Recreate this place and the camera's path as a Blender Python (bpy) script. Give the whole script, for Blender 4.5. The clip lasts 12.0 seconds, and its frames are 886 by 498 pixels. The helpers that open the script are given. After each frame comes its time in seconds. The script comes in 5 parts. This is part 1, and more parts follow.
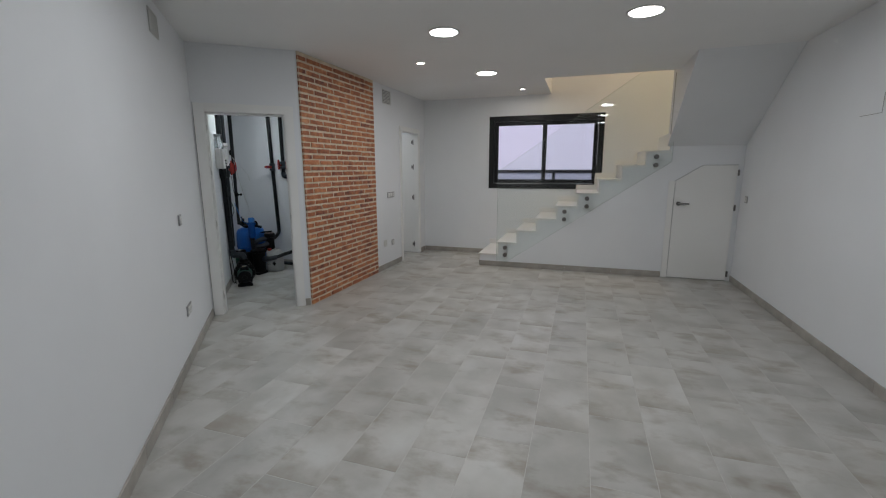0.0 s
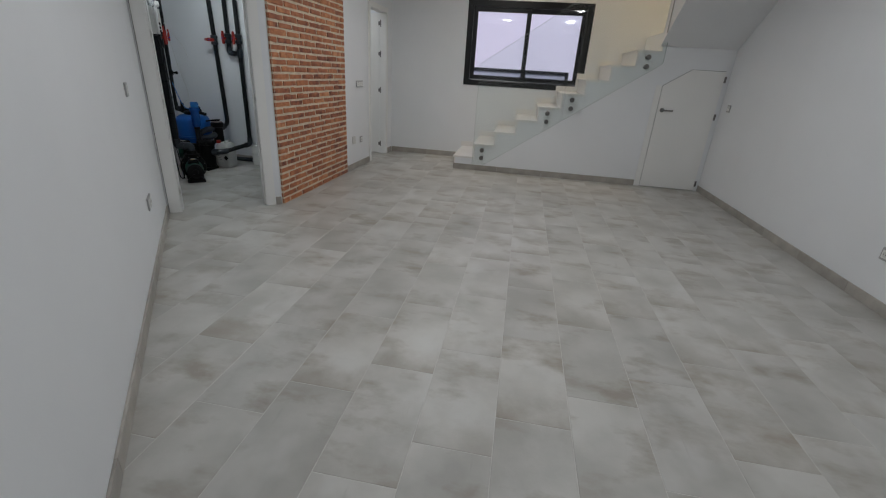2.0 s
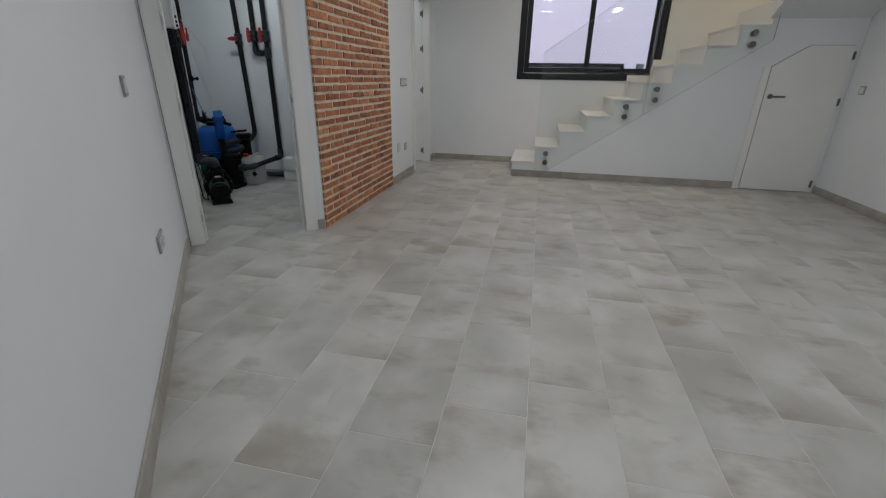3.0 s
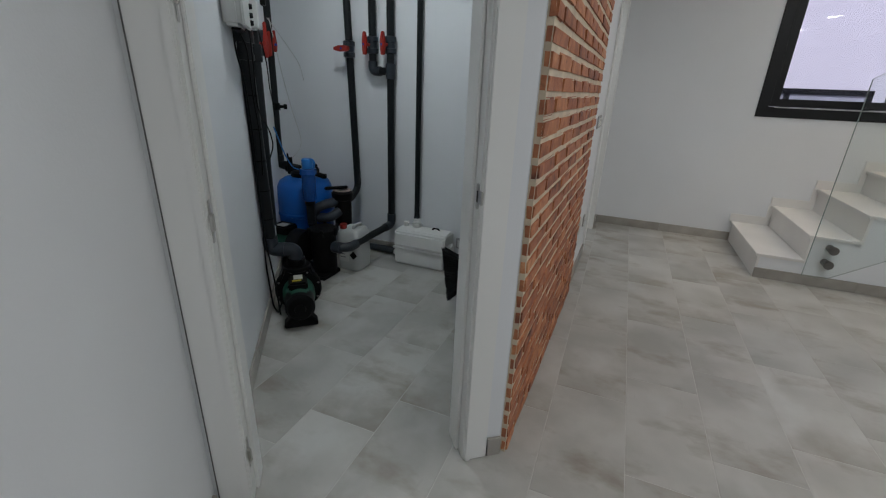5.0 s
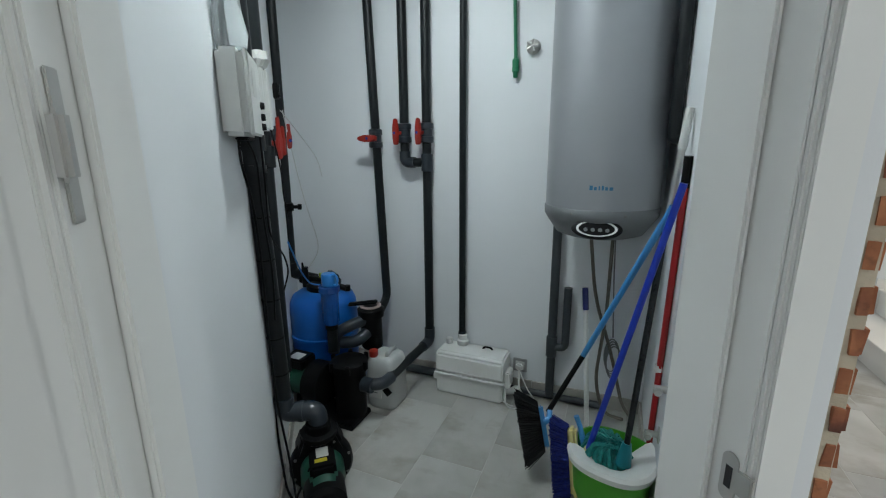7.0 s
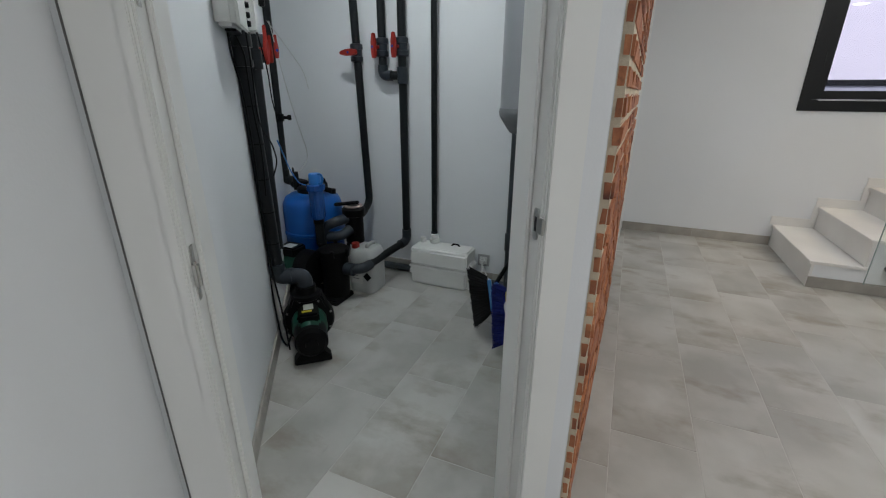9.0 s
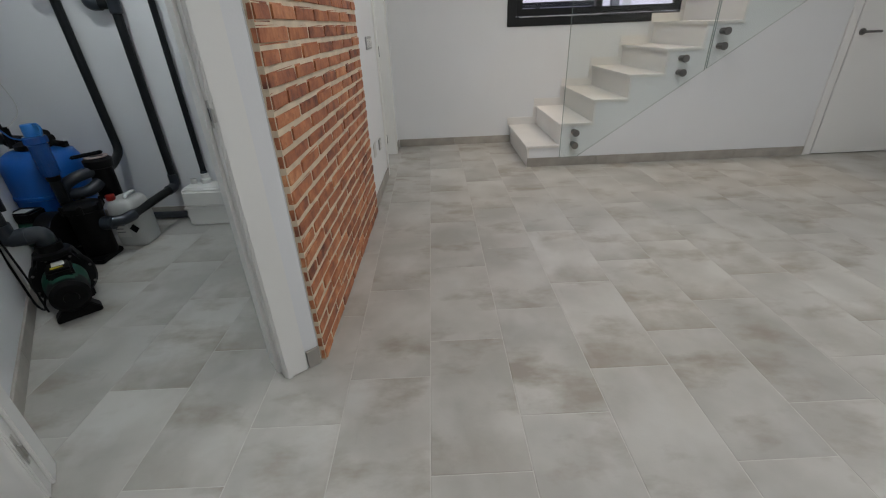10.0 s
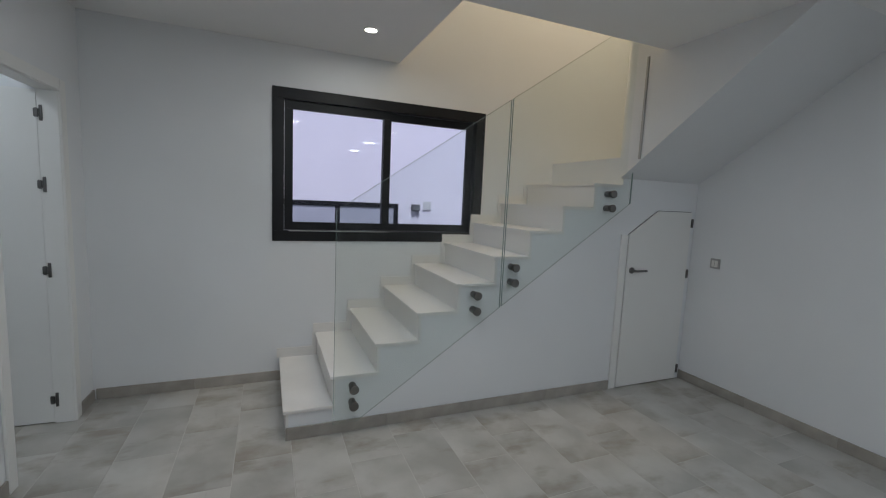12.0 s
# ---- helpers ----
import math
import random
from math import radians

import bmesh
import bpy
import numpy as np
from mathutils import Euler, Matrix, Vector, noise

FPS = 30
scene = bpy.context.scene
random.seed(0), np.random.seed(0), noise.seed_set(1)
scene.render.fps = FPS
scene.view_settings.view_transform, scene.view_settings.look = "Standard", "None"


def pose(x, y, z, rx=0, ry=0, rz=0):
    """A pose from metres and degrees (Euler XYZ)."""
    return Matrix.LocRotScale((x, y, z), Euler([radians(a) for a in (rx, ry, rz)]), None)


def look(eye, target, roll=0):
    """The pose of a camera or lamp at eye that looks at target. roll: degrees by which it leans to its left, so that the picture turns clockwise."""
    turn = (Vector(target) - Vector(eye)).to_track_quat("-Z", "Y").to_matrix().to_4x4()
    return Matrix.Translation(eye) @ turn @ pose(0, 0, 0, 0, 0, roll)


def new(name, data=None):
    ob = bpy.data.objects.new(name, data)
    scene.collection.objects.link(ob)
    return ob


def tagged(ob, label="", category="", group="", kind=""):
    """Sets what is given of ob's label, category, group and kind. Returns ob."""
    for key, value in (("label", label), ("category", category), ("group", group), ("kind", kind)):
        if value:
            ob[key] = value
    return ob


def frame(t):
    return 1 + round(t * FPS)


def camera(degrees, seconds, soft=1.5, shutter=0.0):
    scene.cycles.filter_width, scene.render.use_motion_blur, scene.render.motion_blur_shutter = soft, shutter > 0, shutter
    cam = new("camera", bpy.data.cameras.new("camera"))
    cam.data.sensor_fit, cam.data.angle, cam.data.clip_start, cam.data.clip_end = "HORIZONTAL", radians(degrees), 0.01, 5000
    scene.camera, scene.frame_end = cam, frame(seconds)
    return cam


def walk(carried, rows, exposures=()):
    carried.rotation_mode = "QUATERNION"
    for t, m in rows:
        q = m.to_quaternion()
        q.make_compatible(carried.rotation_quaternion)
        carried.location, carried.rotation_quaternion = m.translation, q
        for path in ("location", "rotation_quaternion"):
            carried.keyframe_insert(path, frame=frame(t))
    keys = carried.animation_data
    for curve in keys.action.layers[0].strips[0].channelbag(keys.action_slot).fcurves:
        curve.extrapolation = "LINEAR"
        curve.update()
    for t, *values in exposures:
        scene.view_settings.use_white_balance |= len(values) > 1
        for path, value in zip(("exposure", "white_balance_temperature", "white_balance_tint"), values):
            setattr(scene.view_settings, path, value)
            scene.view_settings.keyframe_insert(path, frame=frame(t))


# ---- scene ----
cam = camera(92.1, 12.0, soft=1.15)
PATH = [
    (0, (-0.008, -0.03, 1.468), (-0.608, 1.841, 1.095), -0.2),
    (0.5, (-0.033, -0.159, 1.446), (-0.425, 1.743, 0.969), -2.6),
    (1, (-0.178, -0.315, 1.434), (-0.453, 1.559, 0.792), -6.0),
    (1.5, (-0.295, -0.238, 1.36), (-0.461, 1.609, 0.611), -0.0),
    (2, (-0.541, 0.08, 1.296), (-0.828, 1.905, 0.529), 3.6),
    (2.5, (-0.857, 0.471, 1.235), (-1.185, 2.282, 0.452), 3.3),
    (2.7, (-0.973, 0.597, 1.133), (-1.319, 2.418, 0.383), 1.9),
    (4.3, (-2.1, 2.059, 1.238), (-2.635, 3.83, 0.48), 0.8),
    (4.5, (-2.228, 2.223, 1.253), (-2.841, 3.98, 0.519), 1.2),
    (5, (-2.522, 2.568, 1.269), (-3.214, 4.305, 0.558), 2.3),
    (5.5, (-2.877, 2.899, 1.244), (-3.608, 4.625, 0.546), 2.3),
    (6, (-3.035, 3.067, 1.246), (-3.762, 4.734, 0.413), -0.2),
    (6.5, (-3.05, 3.1, 1.354), (-3.792, 4.82, 0.655), 0.2),
    (6.7, (-3.057, 3.099, 1.395), (-3.803, 4.873, 0.849), 0.3),
    (8.3, (-2.966, 3.022, 1.465), (-3.69, 4.853, 1.113), -1.3),
    (8.5, (-2.915, 2.973, 1.419), (-3.643, 4.77, 0.927), -1.3),
    (9, (-2.717, 2.787, 1.256), (-3.441, 4.519, 0.565), 0.3),
    (9.5, (-2.431, 2.541, 1.201), (-2.847, 4.322, 0.392), -2.9),
    (10, (-2.257, 2.477, 1.175), (-2.244, 4.248, 0.245), -2.4),
    (10.5, (-2.115, 2.763, 1.178), (-1.848, 4.5, 0.225), 0.3),
    (11, (-1.888, 3.143, 1.304), (-1.28, 4.915, 0.603), -1.1),
    (11.5, (-1.613, 3.409, 1.438), (-0.886, 5.241, 1.101), 1.2),
    (12, (-1.536, 3.639, 1.495), (-0.776, 5.476, 1.271), 2.6),
]
EXPOSURES = [
    (0.0, -0.33, 6350, 10), (2.7, -0.33, 6400, 10), (4.3, -0.35, 6400, 10), (5.0, -0.31, 6350, 9), (5.5, -0.12, 6300, 7), (6.0, 0.14, 6250, 5),
    (6.5, 0.27, 6250, 4), (8.3, 0.07, 6350, 6), (8.8, 0.05, 6400, 8), (9.5, 0.0, 6550, 10), (10.5, -0.03, 6550, 10), (11.0, -0.20, 6150, 8), (11.5, -0.37, 6000, 7), (12.0, -0.45, 6000, 7)]
walk(cam, [(t, look(eye, target, roll)) for t, eye, target, roll in PATH], EXPOSURES)

# ---- world and large lights ----
world = bpy.data.worlds.new("world")
scene.world = world
world.use_nodes = True
wn = world.node_tree
sky = wn.nodes.new("ShaderNodeTexSky")
sky.sky_type = "NISHITA"
sky.sun_disc = False
sky.sun_elevation, sky.sun_rotation = radians(64), radians(180)
wn.links.new(sky.outputs["Color"], wn.nodes["Background"].inputs["Color"])
wn.nodes["Background"].inputs["Strength"].default_value = 0.15
sun = new("sun", bpy.data.lights.new("sun", "SUN"))
sun.data.energy, sun.data.angle, sun.data.color = 5.0, radians(12), (1.0, 0.97, 0.98)
sun.matrix_world = look((0, 0, 20), (0.6, 4.5, 10.8))

CEIL = 2.605
LAMP_W, LAMP_COL = 8.2, (0.97, 0.99, 1.0)
LAMPS = [(-1.19, 3.70), (0.38, 3.70), (-1.18, 5.39), (0.38, 2.0), (0.38, 0.3), (-1.19, 2.0)]
SPOTS = [(-1.76, 4.65), (-0.90, 6.60)]


def disk_lamp(name, x, y, z, watts, size, color):
    ob = new(name, bpy.data.lights.new(name, "AREA"))
    ob.data.shape, ob.data.size, ob.data.energy, ob.data.color = "DISK", size, watts, color
    ob.location = (x, y, z)
    return ob


for x, y in LAMPS:
    disk_lamp("downlight_lamp", x, y, CEIL - 0.012, LAMP_W, 0.20, LAMP_COL)
for x, y in SPOTS:
    disk_lamp("spot_lamp", x, y, CEIL - 0.012, 3.0, 0.05, (1.0, 0.93, 0.82))
disk_lamp("utility_lamp", -3.85, 4.45, CEIL - 0.012, 11.0, 0.20, (0.90, 0.98, 1.0))
disk_lamp("stairwell_lamp", 1.0, 6.5, 5.0, 30.0, 0.3, (1.0, 0.74, 0.45))
# Added fill without a fitting, brightens the open door leaf and side room.
disk_lamp("side_room_fill", -3.5, 6.5, CEIL - 0.012, 9.0, 0.2, LAMP_COL)


# ---- materials ----
def mat(name, col, rough=0.5, metal=0.0, var=0.06, scale=3.0, bump=0.0, bscale=60.0, col2=None, obj_random=0.0, trans=0.0, spec=0.5):
    m = bpy.data.materials.new(name)
    m.use_nodes = True
    nt = m.node_tree
    n, l = nt.nodes, nt.links
    b = n["Principled BSDF"]
    b.inputs["Roughness"].default_value, b.inputs["Metallic"].default_value = rough, metal
    b.inputs["Specular IOR Level"].default_value = spec
    b.inputs["Transmission Weight"].default_value = trans
    tc = n.new("ShaderNodeTexCoord")
    no = n.new("ShaderNodeTexNoise")
    no.inputs["Scale"].default_value, no.inputs["Detail"].default_value = scale, 6.0
    l.new(tc.outputs["Object"], no.inputs["Vector"])
    ramp = n.new("ShaderNodeMapRange")
    ramp.inputs["From Min"].default_value, ramp.inputs["From Max"].default_value = 0.3, 0.7
    l.new(no.outputs["Fac"], ramp.inputs["Value"])
    mix = n.new("ShaderNodeMix")
    mix.data_type = "RGBA"
    c2 = col2 or tuple(max(0.0, c * (1 - 2 * var)) for c in col)
    mix.inputs[6].default_value, mix.inputs[7].default_value = (*c2, 1), (*col, 1)
    l.new(ramp.outputs["Result"], mix.inputs[0])
    out = mix.outputs[2]
    if obj_random:
        oi = n.new("ShaderNodeObjectInfo")
        hs = n.new("ShaderNodeHueSaturation")
        mr = n.new("ShaderNodeMapRange")
        mr.inputs["To Min"].default_value, mr.inputs["To Max"].default_value = 1 - obj_random, 1 + obj_random
        l.new(oi.outputs["Random"], mr.inputs["Value"])
        l.new(mr.outputs["Result"], hs.inputs["Value"])
        l.new(out, hs.inputs["Color"])
        out = hs.outputs["Color"]
    l.new(out, b.inputs["Base Color"])
    rr = n.new("ShaderNodeMapRange")
    rr.inputs["To Min"].default_value, rr.inputs["To Max"].default_value = max(0.02, rough - 0.035), min(1.0, rough + 0.035)
    n2 = n.new("ShaderNodeTexNoise")
    n2.inputs["Scale"].default_value, n2.inputs["Detail"].default_value = bscale, 4.0
    l.new(tc.outputs["Object"], n2.inputs["Vector"])
    l.new(n2.outputs["Fac"], rr.inputs["Value"])
    l.new(rr.outputs["Result"], b.inputs["Roughness"])
    if bump:
        bu = n.new("ShaderNodeBump")
        bu.inputs["Strength"].default_value, bu.inputs["Distance"].default_value = bump, 0.004
        l.new(n2.outputs["Fac"], bu.inputs["Height"])
        l.new(bu.outputs["Normal"], b.inputs["Normal"])
    return m


def glow(name, col, strength):
    m = bpy.data.materials.new(name)
    m.use_nodes = True
    b = m.node_tree.nodes["Principled BSDF"]
    b.inputs["Base Color"].default_value = (*col, 1)
    b.inputs["Emission Color"].default_value, b.inputs["Emission Strength"].default_value = (*col, 1), strength
    return m


def clear_glass(name, tint, shine=0.035):
    m = bpy.data.materials.new(name)
    m.use_nodes = True
    nt = m.node_tree
    n, l = nt.nodes, nt.links
    n.remove(n["Principled BSDF"])
    tr, gl, lw, mx = n.new("ShaderNodeBsdfTransparent"), n.new("ShaderNodeBsdfGlossy"), n.new("ShaderNodeLayerWeight"), n.new("ShaderNodeMixShader")
    pw, mr = n.new("ShaderNodeMath"), n.new("ShaderNodeMapRange")
    pw.operation = "POWER"
    pw.inputs[1].default_value = 5.0
    mr.inputs["To Min"].default_value, mr.inputs["To Max"].default_value = shine, 0.9
    tr.inputs["Color"].default_value = (*tint, 1)
    gl.inputs["Roughness"].default_value = 0.0
    l.new(lw.outputs["Facing"], pw.inputs[0])
    l.new(pw.outputs[0], mr.inputs["Value"])
    l.new(mr.outputs["Result"], mx.inputs[0])
    l.new(tr.outputs[0], mx.inputs[1])
    l.new(gl.outputs[0], mx.inputs[2])
    l.new(mx.outputs[0], n["Material Output"].inputs["Surface"])
    return m


WALL = mat("white_wall_paint", (0.770, 0.785, 0.805), 0.62, var=0.02, scale=1.6, bump=0.08, bscale=140)
CEILM = mat("white_ceiling_paint", (0.83, 0.83, 0.83), 0.75, var=0.015, scale=1.2, bump=0.05, bscale=120)
LACQUER = mat("white_lacquer", (0.80, 0.80, 0.785), 0.42, var=0.012, scale=2.5)
SKIRT = mat("beige_tile_skirting", (0.40, 0.375, 0.34), 0.4, var=0.14, scale=7, bump=0.05, bscale=90, obj_random=0.12)
GROUT = mat("pale_floor_grout", (0.57, 0.56, 0.53), 0.85, var=0.08, scale=20, bump=0.2, bscale=200)
MARBLE = mat("cream_stair_stone", (0.79, 0.775, 0.755), 0.38, var=0.035, scale=4)
BLACKAL = mat("black_aluminium", (0.006, 0.0065, 0.008), 0.45, var=0.1, scale=4, bump=0.02, bscale=300, spec=0.35)
RUBBER = mat("dark_gasket", (0.02, 0.02, 0.022), 0.7)
PVC = mat("dark_grey_pvc", (0.0065, 0.0088, 0.0105), 0.40, var=0.12, scale=9, bump=0.02, bscale=60, spec=0.32)
PVC2 = mat("grey_pvc_fitting", (0.022, 0.029, 0.039), 0.32, var=0.1, scale=9)
PVC3 = mat("mid_grey_pvc", (0.040, 0.047, 0.054), 0.38, var=0.1, scale=9)
REDP = mat("red_plastic", (0.36, 0.022, 0.014), 0.4, var=0.08, scale=12)
BLUEDOT = mat("blue_plastic_cap", (0.02, 0.05, 0.35), 0.4)
BLUET = mat("blue_tank_plastic", (0.007, 0.115, 0.46), 0.38, var=0.08, scale=6, bump=0.03, bscale=90)
BLUEL = mat("light_blue_plastic", (0.03, 0.22, 0.62), 0.35, var=0.05, scale=8)
BLACKP = mat("black_plastic", (0.003, 0.003, 0.0034), 0.5, var=0.1, scale=10, bump=0.03, bscale=120, spec=0.16)
GREENP = mat("dark_green_plastic", (0.005, 0.060, 0.036), 0.42)
LABEL = mat("pale_label", (0.6, 0.6, 0.58), 0.5)
CHROME = mat("brushed_steel", (0.58, 0.57, 0.55), 0.36, metal=1.0, var=0.02, scale=6)
DSTEEL = mat("dark_satin_steel", (0.22, 0.215, 0.21), 0.35, metal=1.0, var=0.06, scale=20)
SILVER = mat("silver_plate_plastic", (0.42, 0.42, 0.42), 0.4, metal=0.3, var=0.04)
WHITEP = mat("white_plastic", (0.75, 0.75, 0.73), 0.35, var=0.03, scale=5)
BOXP = mat("pale_grey_plastic", (0.62, 0.62, 0.60), 0.42, var=0.03, scale=5)
BOILER = mat("silver_grey_enamel", (0.335, 0.345, 0.362), 0.34, metal=0.35, var=0.03, scale=4, bump=0.02, bscale=250)
BOILG = mat("mid_grey_plastic", (0.17, 0.178, 0.185), 0.45, var=0.04)
BUCKETG = mat("green_bucket_plastic", (0.075, 0.36, 0.022), 0.4, var=0.06, scale=6)
TEAL = mat("teal_mop_yarn", (0.02, 0.22, 0.20), 0.9, var=0.25, scale=60, bump=0.3, bscale=200)
YELLOW = mat("pale_yellow_plastic", (0.66, 0.58, 0.24), 0.5, var=0.05)
NAVY = mat("navy_bristles", (0.006, 0.017, 0.20), 0.85, var=0.3, scale=90, bump=0.5, bscale=300)
BRISTLE = mat("black_bristles", (0.006, 0.006, 0.007), 0.85, var=0.3, scale=90, bump=0.5, bscale=300)
HBLUE = mat("blue_handle_enamel", (0.008, 0.035, 0.42), 0.35)
HSKY = mat("sky_blue_handle_enamel", (0.06, 0.28, 0.62), 0.35)
HRED = mat("red_handle_enamel", (0.40, 0.012, 0.015), 0.35)
HGREEN = mat("green_hose_rubber", (0.012, 0.16, 0.07), 0.5)
GREY = mat("grey_plastic", (0.16, 0.165, 0.17), 0.45)
RENDER_OUT = mat("white_exterior_render", (0.88, 0.845, 0.885), 0.85, var=0.02, scale=1.5, bump=0.15, bscale=120)
LED = glow("lit_led_diffuser", (1.0, 0.99, 0.96), 14.0)
WARM = glow("lit_warm_spot", (1.0, 0.93, 0.82), 14.0)
GLASS = clear_glass("clear_balustrade_glass", (0.965, 0.982, 0.974))
# Pane tint also carries the bluish colour of the daylight outside.
PANE = clear_glass("window_pane_glass", (0.915, 0.92, 0.985))


def tile_material():
    m = bpy.data.materials.new("grey_stone_look_tile")
    m.use_nodes = True
    nt = m.node_tree
    n, l = nt.nodes, nt.links
    b = n["Principled BSDF"]
    tc, oi = n.new("ShaderNodeTexCoord"), n.new("ShaderNodeObjectInfo")
    sh = n.new("ShaderNodeVectorMath")
    sh.operation = "MULTIPLY_ADD"
    l.new(oi.outputs["Random"], sh.inputs[0])
    sh.inputs[1].default_value = (37.0, 53.0, 91.0)
    l.new(tc.outputs["Object"], sh.inputs[2])

    def nz(scale, detail, rough=0.55, stretch=None):
        t = n.new("ShaderNodeTexNoise")
        t.inputs["Scale"].default_value, t.inputs["Detail"].default_value, t.inputs["Roughness"].default_value = scale, detail, rough
        src = sh.outputs[0]
        if stretch:
            mp = n.new("ShaderNodeMapping")
            mp.inputs["Scale"].default_value = stretch
            l.new(src, mp.inputs["Vector"])
            src = mp.outputs[0]
        l.new(src, t.inputs["Vector"])
        return t.outputs["Fac"]

    def rng_(v, a, b_, c=0.0, d=1.0):
        t = n.new("ShaderNodeMapRange")
        for k, q in zip(("From Min", "From Max", "To Min", "To Max"), (a, b_, c, d)):
            t.inputs[k].default_value = q
        l.new(v, t.inputs["Value"])
        return t.outputs["Result"]

    def mixc(f, a, b_):
        t = n.new("ShaderNodeMix")
        t.data_type = "RGBA"
        l.new(f, t.inputs[0])
        for k, q in ((6, a), (7, b_)):
            if isinstance(q, tuple):
                t.inputs[k].default_value = (*q, 1)
            else:
                l.new(q, t.inputs[k])
        return t.outputs[2]

    cloud = mixc(rng_(nz(3.0, 4, 0.5), 0.37, 0.63), (0.372, 0.363, 0.337), (0.495, 0.488, 0.462))
    sep = n.new("ShaderNodeSeparateXYZ")
    l.new(tc.outputs["Object"], sep.inputs[0])
    wob = n.new("ShaderNodeMath")
    wob.operation = "MULTIPLY_ADD"
    l.new(nz(7.0, 4, 0.6), wob.inputs[0])
    wob.inputs[1].default_value = 0.45
    l.new(sep.outputs["Y"], wob.inputs[2])
    band = rng_(wob.outputs[0], 0.12, 0.40, 1.0, 0.0)
    gate = n.new("ShaderNodeMath")
    gate.operation = "MULTIPLY"
    l.new(band, gate.inputs[0])
    l.new(rng_(oi.outputs["Random"], 0.35, 0.90, 0.0, 0.95), gate.inputs[1])
    ends = mixc(gate.outputs[0], cloud, (0.268, 0.240, 0.200))
    brown = mixc(rng_(nz(3.0, 5, 0.58, (0.9, 1.6, 1.0)), 0.53, 0.69, 0.0, 0.85), ends, (0.280, 0.248, 0.205))
    pale = mixc(rng_(nz(3.2, 3, 0.5, (1.3, 0.9, 1.0)), 0.54, 0.74, 0.0, 0.6), brown, (0.555, 0.555, 0.54))
    scratch = mixc(rng_(nz(26.0, 3, 0.5, (1.0, 0.14, 1.0)), 0.71, 0.80, 0.0, 0.3), pale, (0.26, 0.245, 0.22))
    hs = n.new("ShaderNodeHueSaturation")
    l.new(rng_(oi.outputs["Random"], 0, 1, 0.91, 1.06), hs.inputs["Value"])
    l.new(scratch, hs.inputs["Color"])
    l.new(hs.outputs["Color"], b.inputs["Base Color"])
    l.new(rng_(nz(12, 4), 0.3, 0.7, 0.32, 0.46), b.inputs["Roughness"])
    bu = n.new("ShaderNodeBump")
    bu.inputs["Strength"].default_value, bu.inputs["Distance"].default_value = 0.12, 0.003
    l.new(nz(70, 4), bu.inputs["Height"])
    l.new(bu.outputs["Normal"], b.inputs["Normal"])
    return m


def brick_material():
    m = bpy.data.materials.new("rustic_red_brick")
    m.use_nodes = True
    nt = m.node_tree
    n, l = nt.nodes, nt.links
    b = n["Principled BSDF"]
    tc, oi = n.new("ShaderNodeTexCoord"), n.new("ShaderNodeObjectInfo")
    sh = n.new("ShaderNodeVectorMath")
    sh.operation = "MULTIPLY_ADD"
    l.new(oi.outputs["Random"], sh.inputs[0])
    sh.inputs[1].default_value = (37.0, 53.0, 91.0)
    l.new(tc.outputs["Object"], sh.inputs[2])
    base = n.new("ShaderNodeValToRGB")
    r = base.color_ramp
    r.elements[0].position, r.elements[0].color = 0.0, (0.080, 0.030, 0.020, 1)
    r.elements[1].position, r.elements[1].color = 1.0, (0.62, 0.30, 0.15, 1)
    for p, c in ((0.18, (0.155, 0.052, 0.032, 1)), (0.42, (0.31, 0.105, 0.050, 1)), (0.68, (0.43, 0.160, 0.070, 1)), (0.85, (0.52, 0.215, 0.098, 1))):
        e = r.elements.new(p)
        e.color = c
    n1 = n.new("ShaderNodeTexNoise")
    n1.inputs["Scale"].default_value, n1.inputs["Detail"].default_value, n1.inputs["Roughness"].default_value = 11.0, 6.0, 0.62
    l.new(sh.outputs[0], n1.inputs["Vector"])
    ad = n.new("ShaderNodeMath")
    ad.operation = "MULTIPLY_ADD"
    l.new(n1.outputs["Fac"], ad.inputs[0])
    ad.inputs[1].default_value = 1.7
    mr = n.new("ShaderNodeMapRange")
    mr.inputs["To Min"].default_value, mr.inputs["To Max"].default_value = -0.50, -0.06
    l.new(oi.outputs["Random"], mr.inputs["Value"])
    l.new(mr.outputs["Result"], ad.inputs[2])
    l.new(ad.outputs[0], base.inputs["Fac"])
    n2 = n.new("ShaderNodeTexNoise")
    n2.inputs["Scale"].default_value, n2.inputs["Detail"].default_value = 55.0, 6.0
    l.new(sh.outputs[0], n2.inputs["Vector"])
    mx = n.new("ShaderNodeMix")
    mx.data_type = "RGBA"
    m2 = n.new("ShaderNodeMapRange")
    m2.inputs["From Min"].default_value, m2.inputs["From Max"].default_value, m2.inputs["To Max"].default_value = 0.58, 0.75, 0.55
    l.new(n2.outputs["Fac"], m2.inputs["Value"])
    l.new(m2.outputs["Result"], mx.inputs[0])
    l.new(base.outputs["Color"], mx.inputs[6])
    mx.inputs[7].default_value = (0.10, 0.05, 0.035, 1)
    l.new(mx.outputs[2], b.inputs["Base Color"])
    b.inputs["Roughness"].default_value = 0.62
    bu = n.new("ShaderNodeBump")
    bu.inputs["Strength"].default_value, bu.inputs["Distance"].default_value = 0.5, 0.004
    l.new(n2.outputs["Fac"], bu.inputs["Height"])
    l.new(bu.outputs["Normal"], b.inputs["Normal"])
    return m


TILE, BRICK = tile_material(), brick_material()
GEDGE = mat("grey_glass_edge", (0.34, 0.38, 0.37), 0.2)
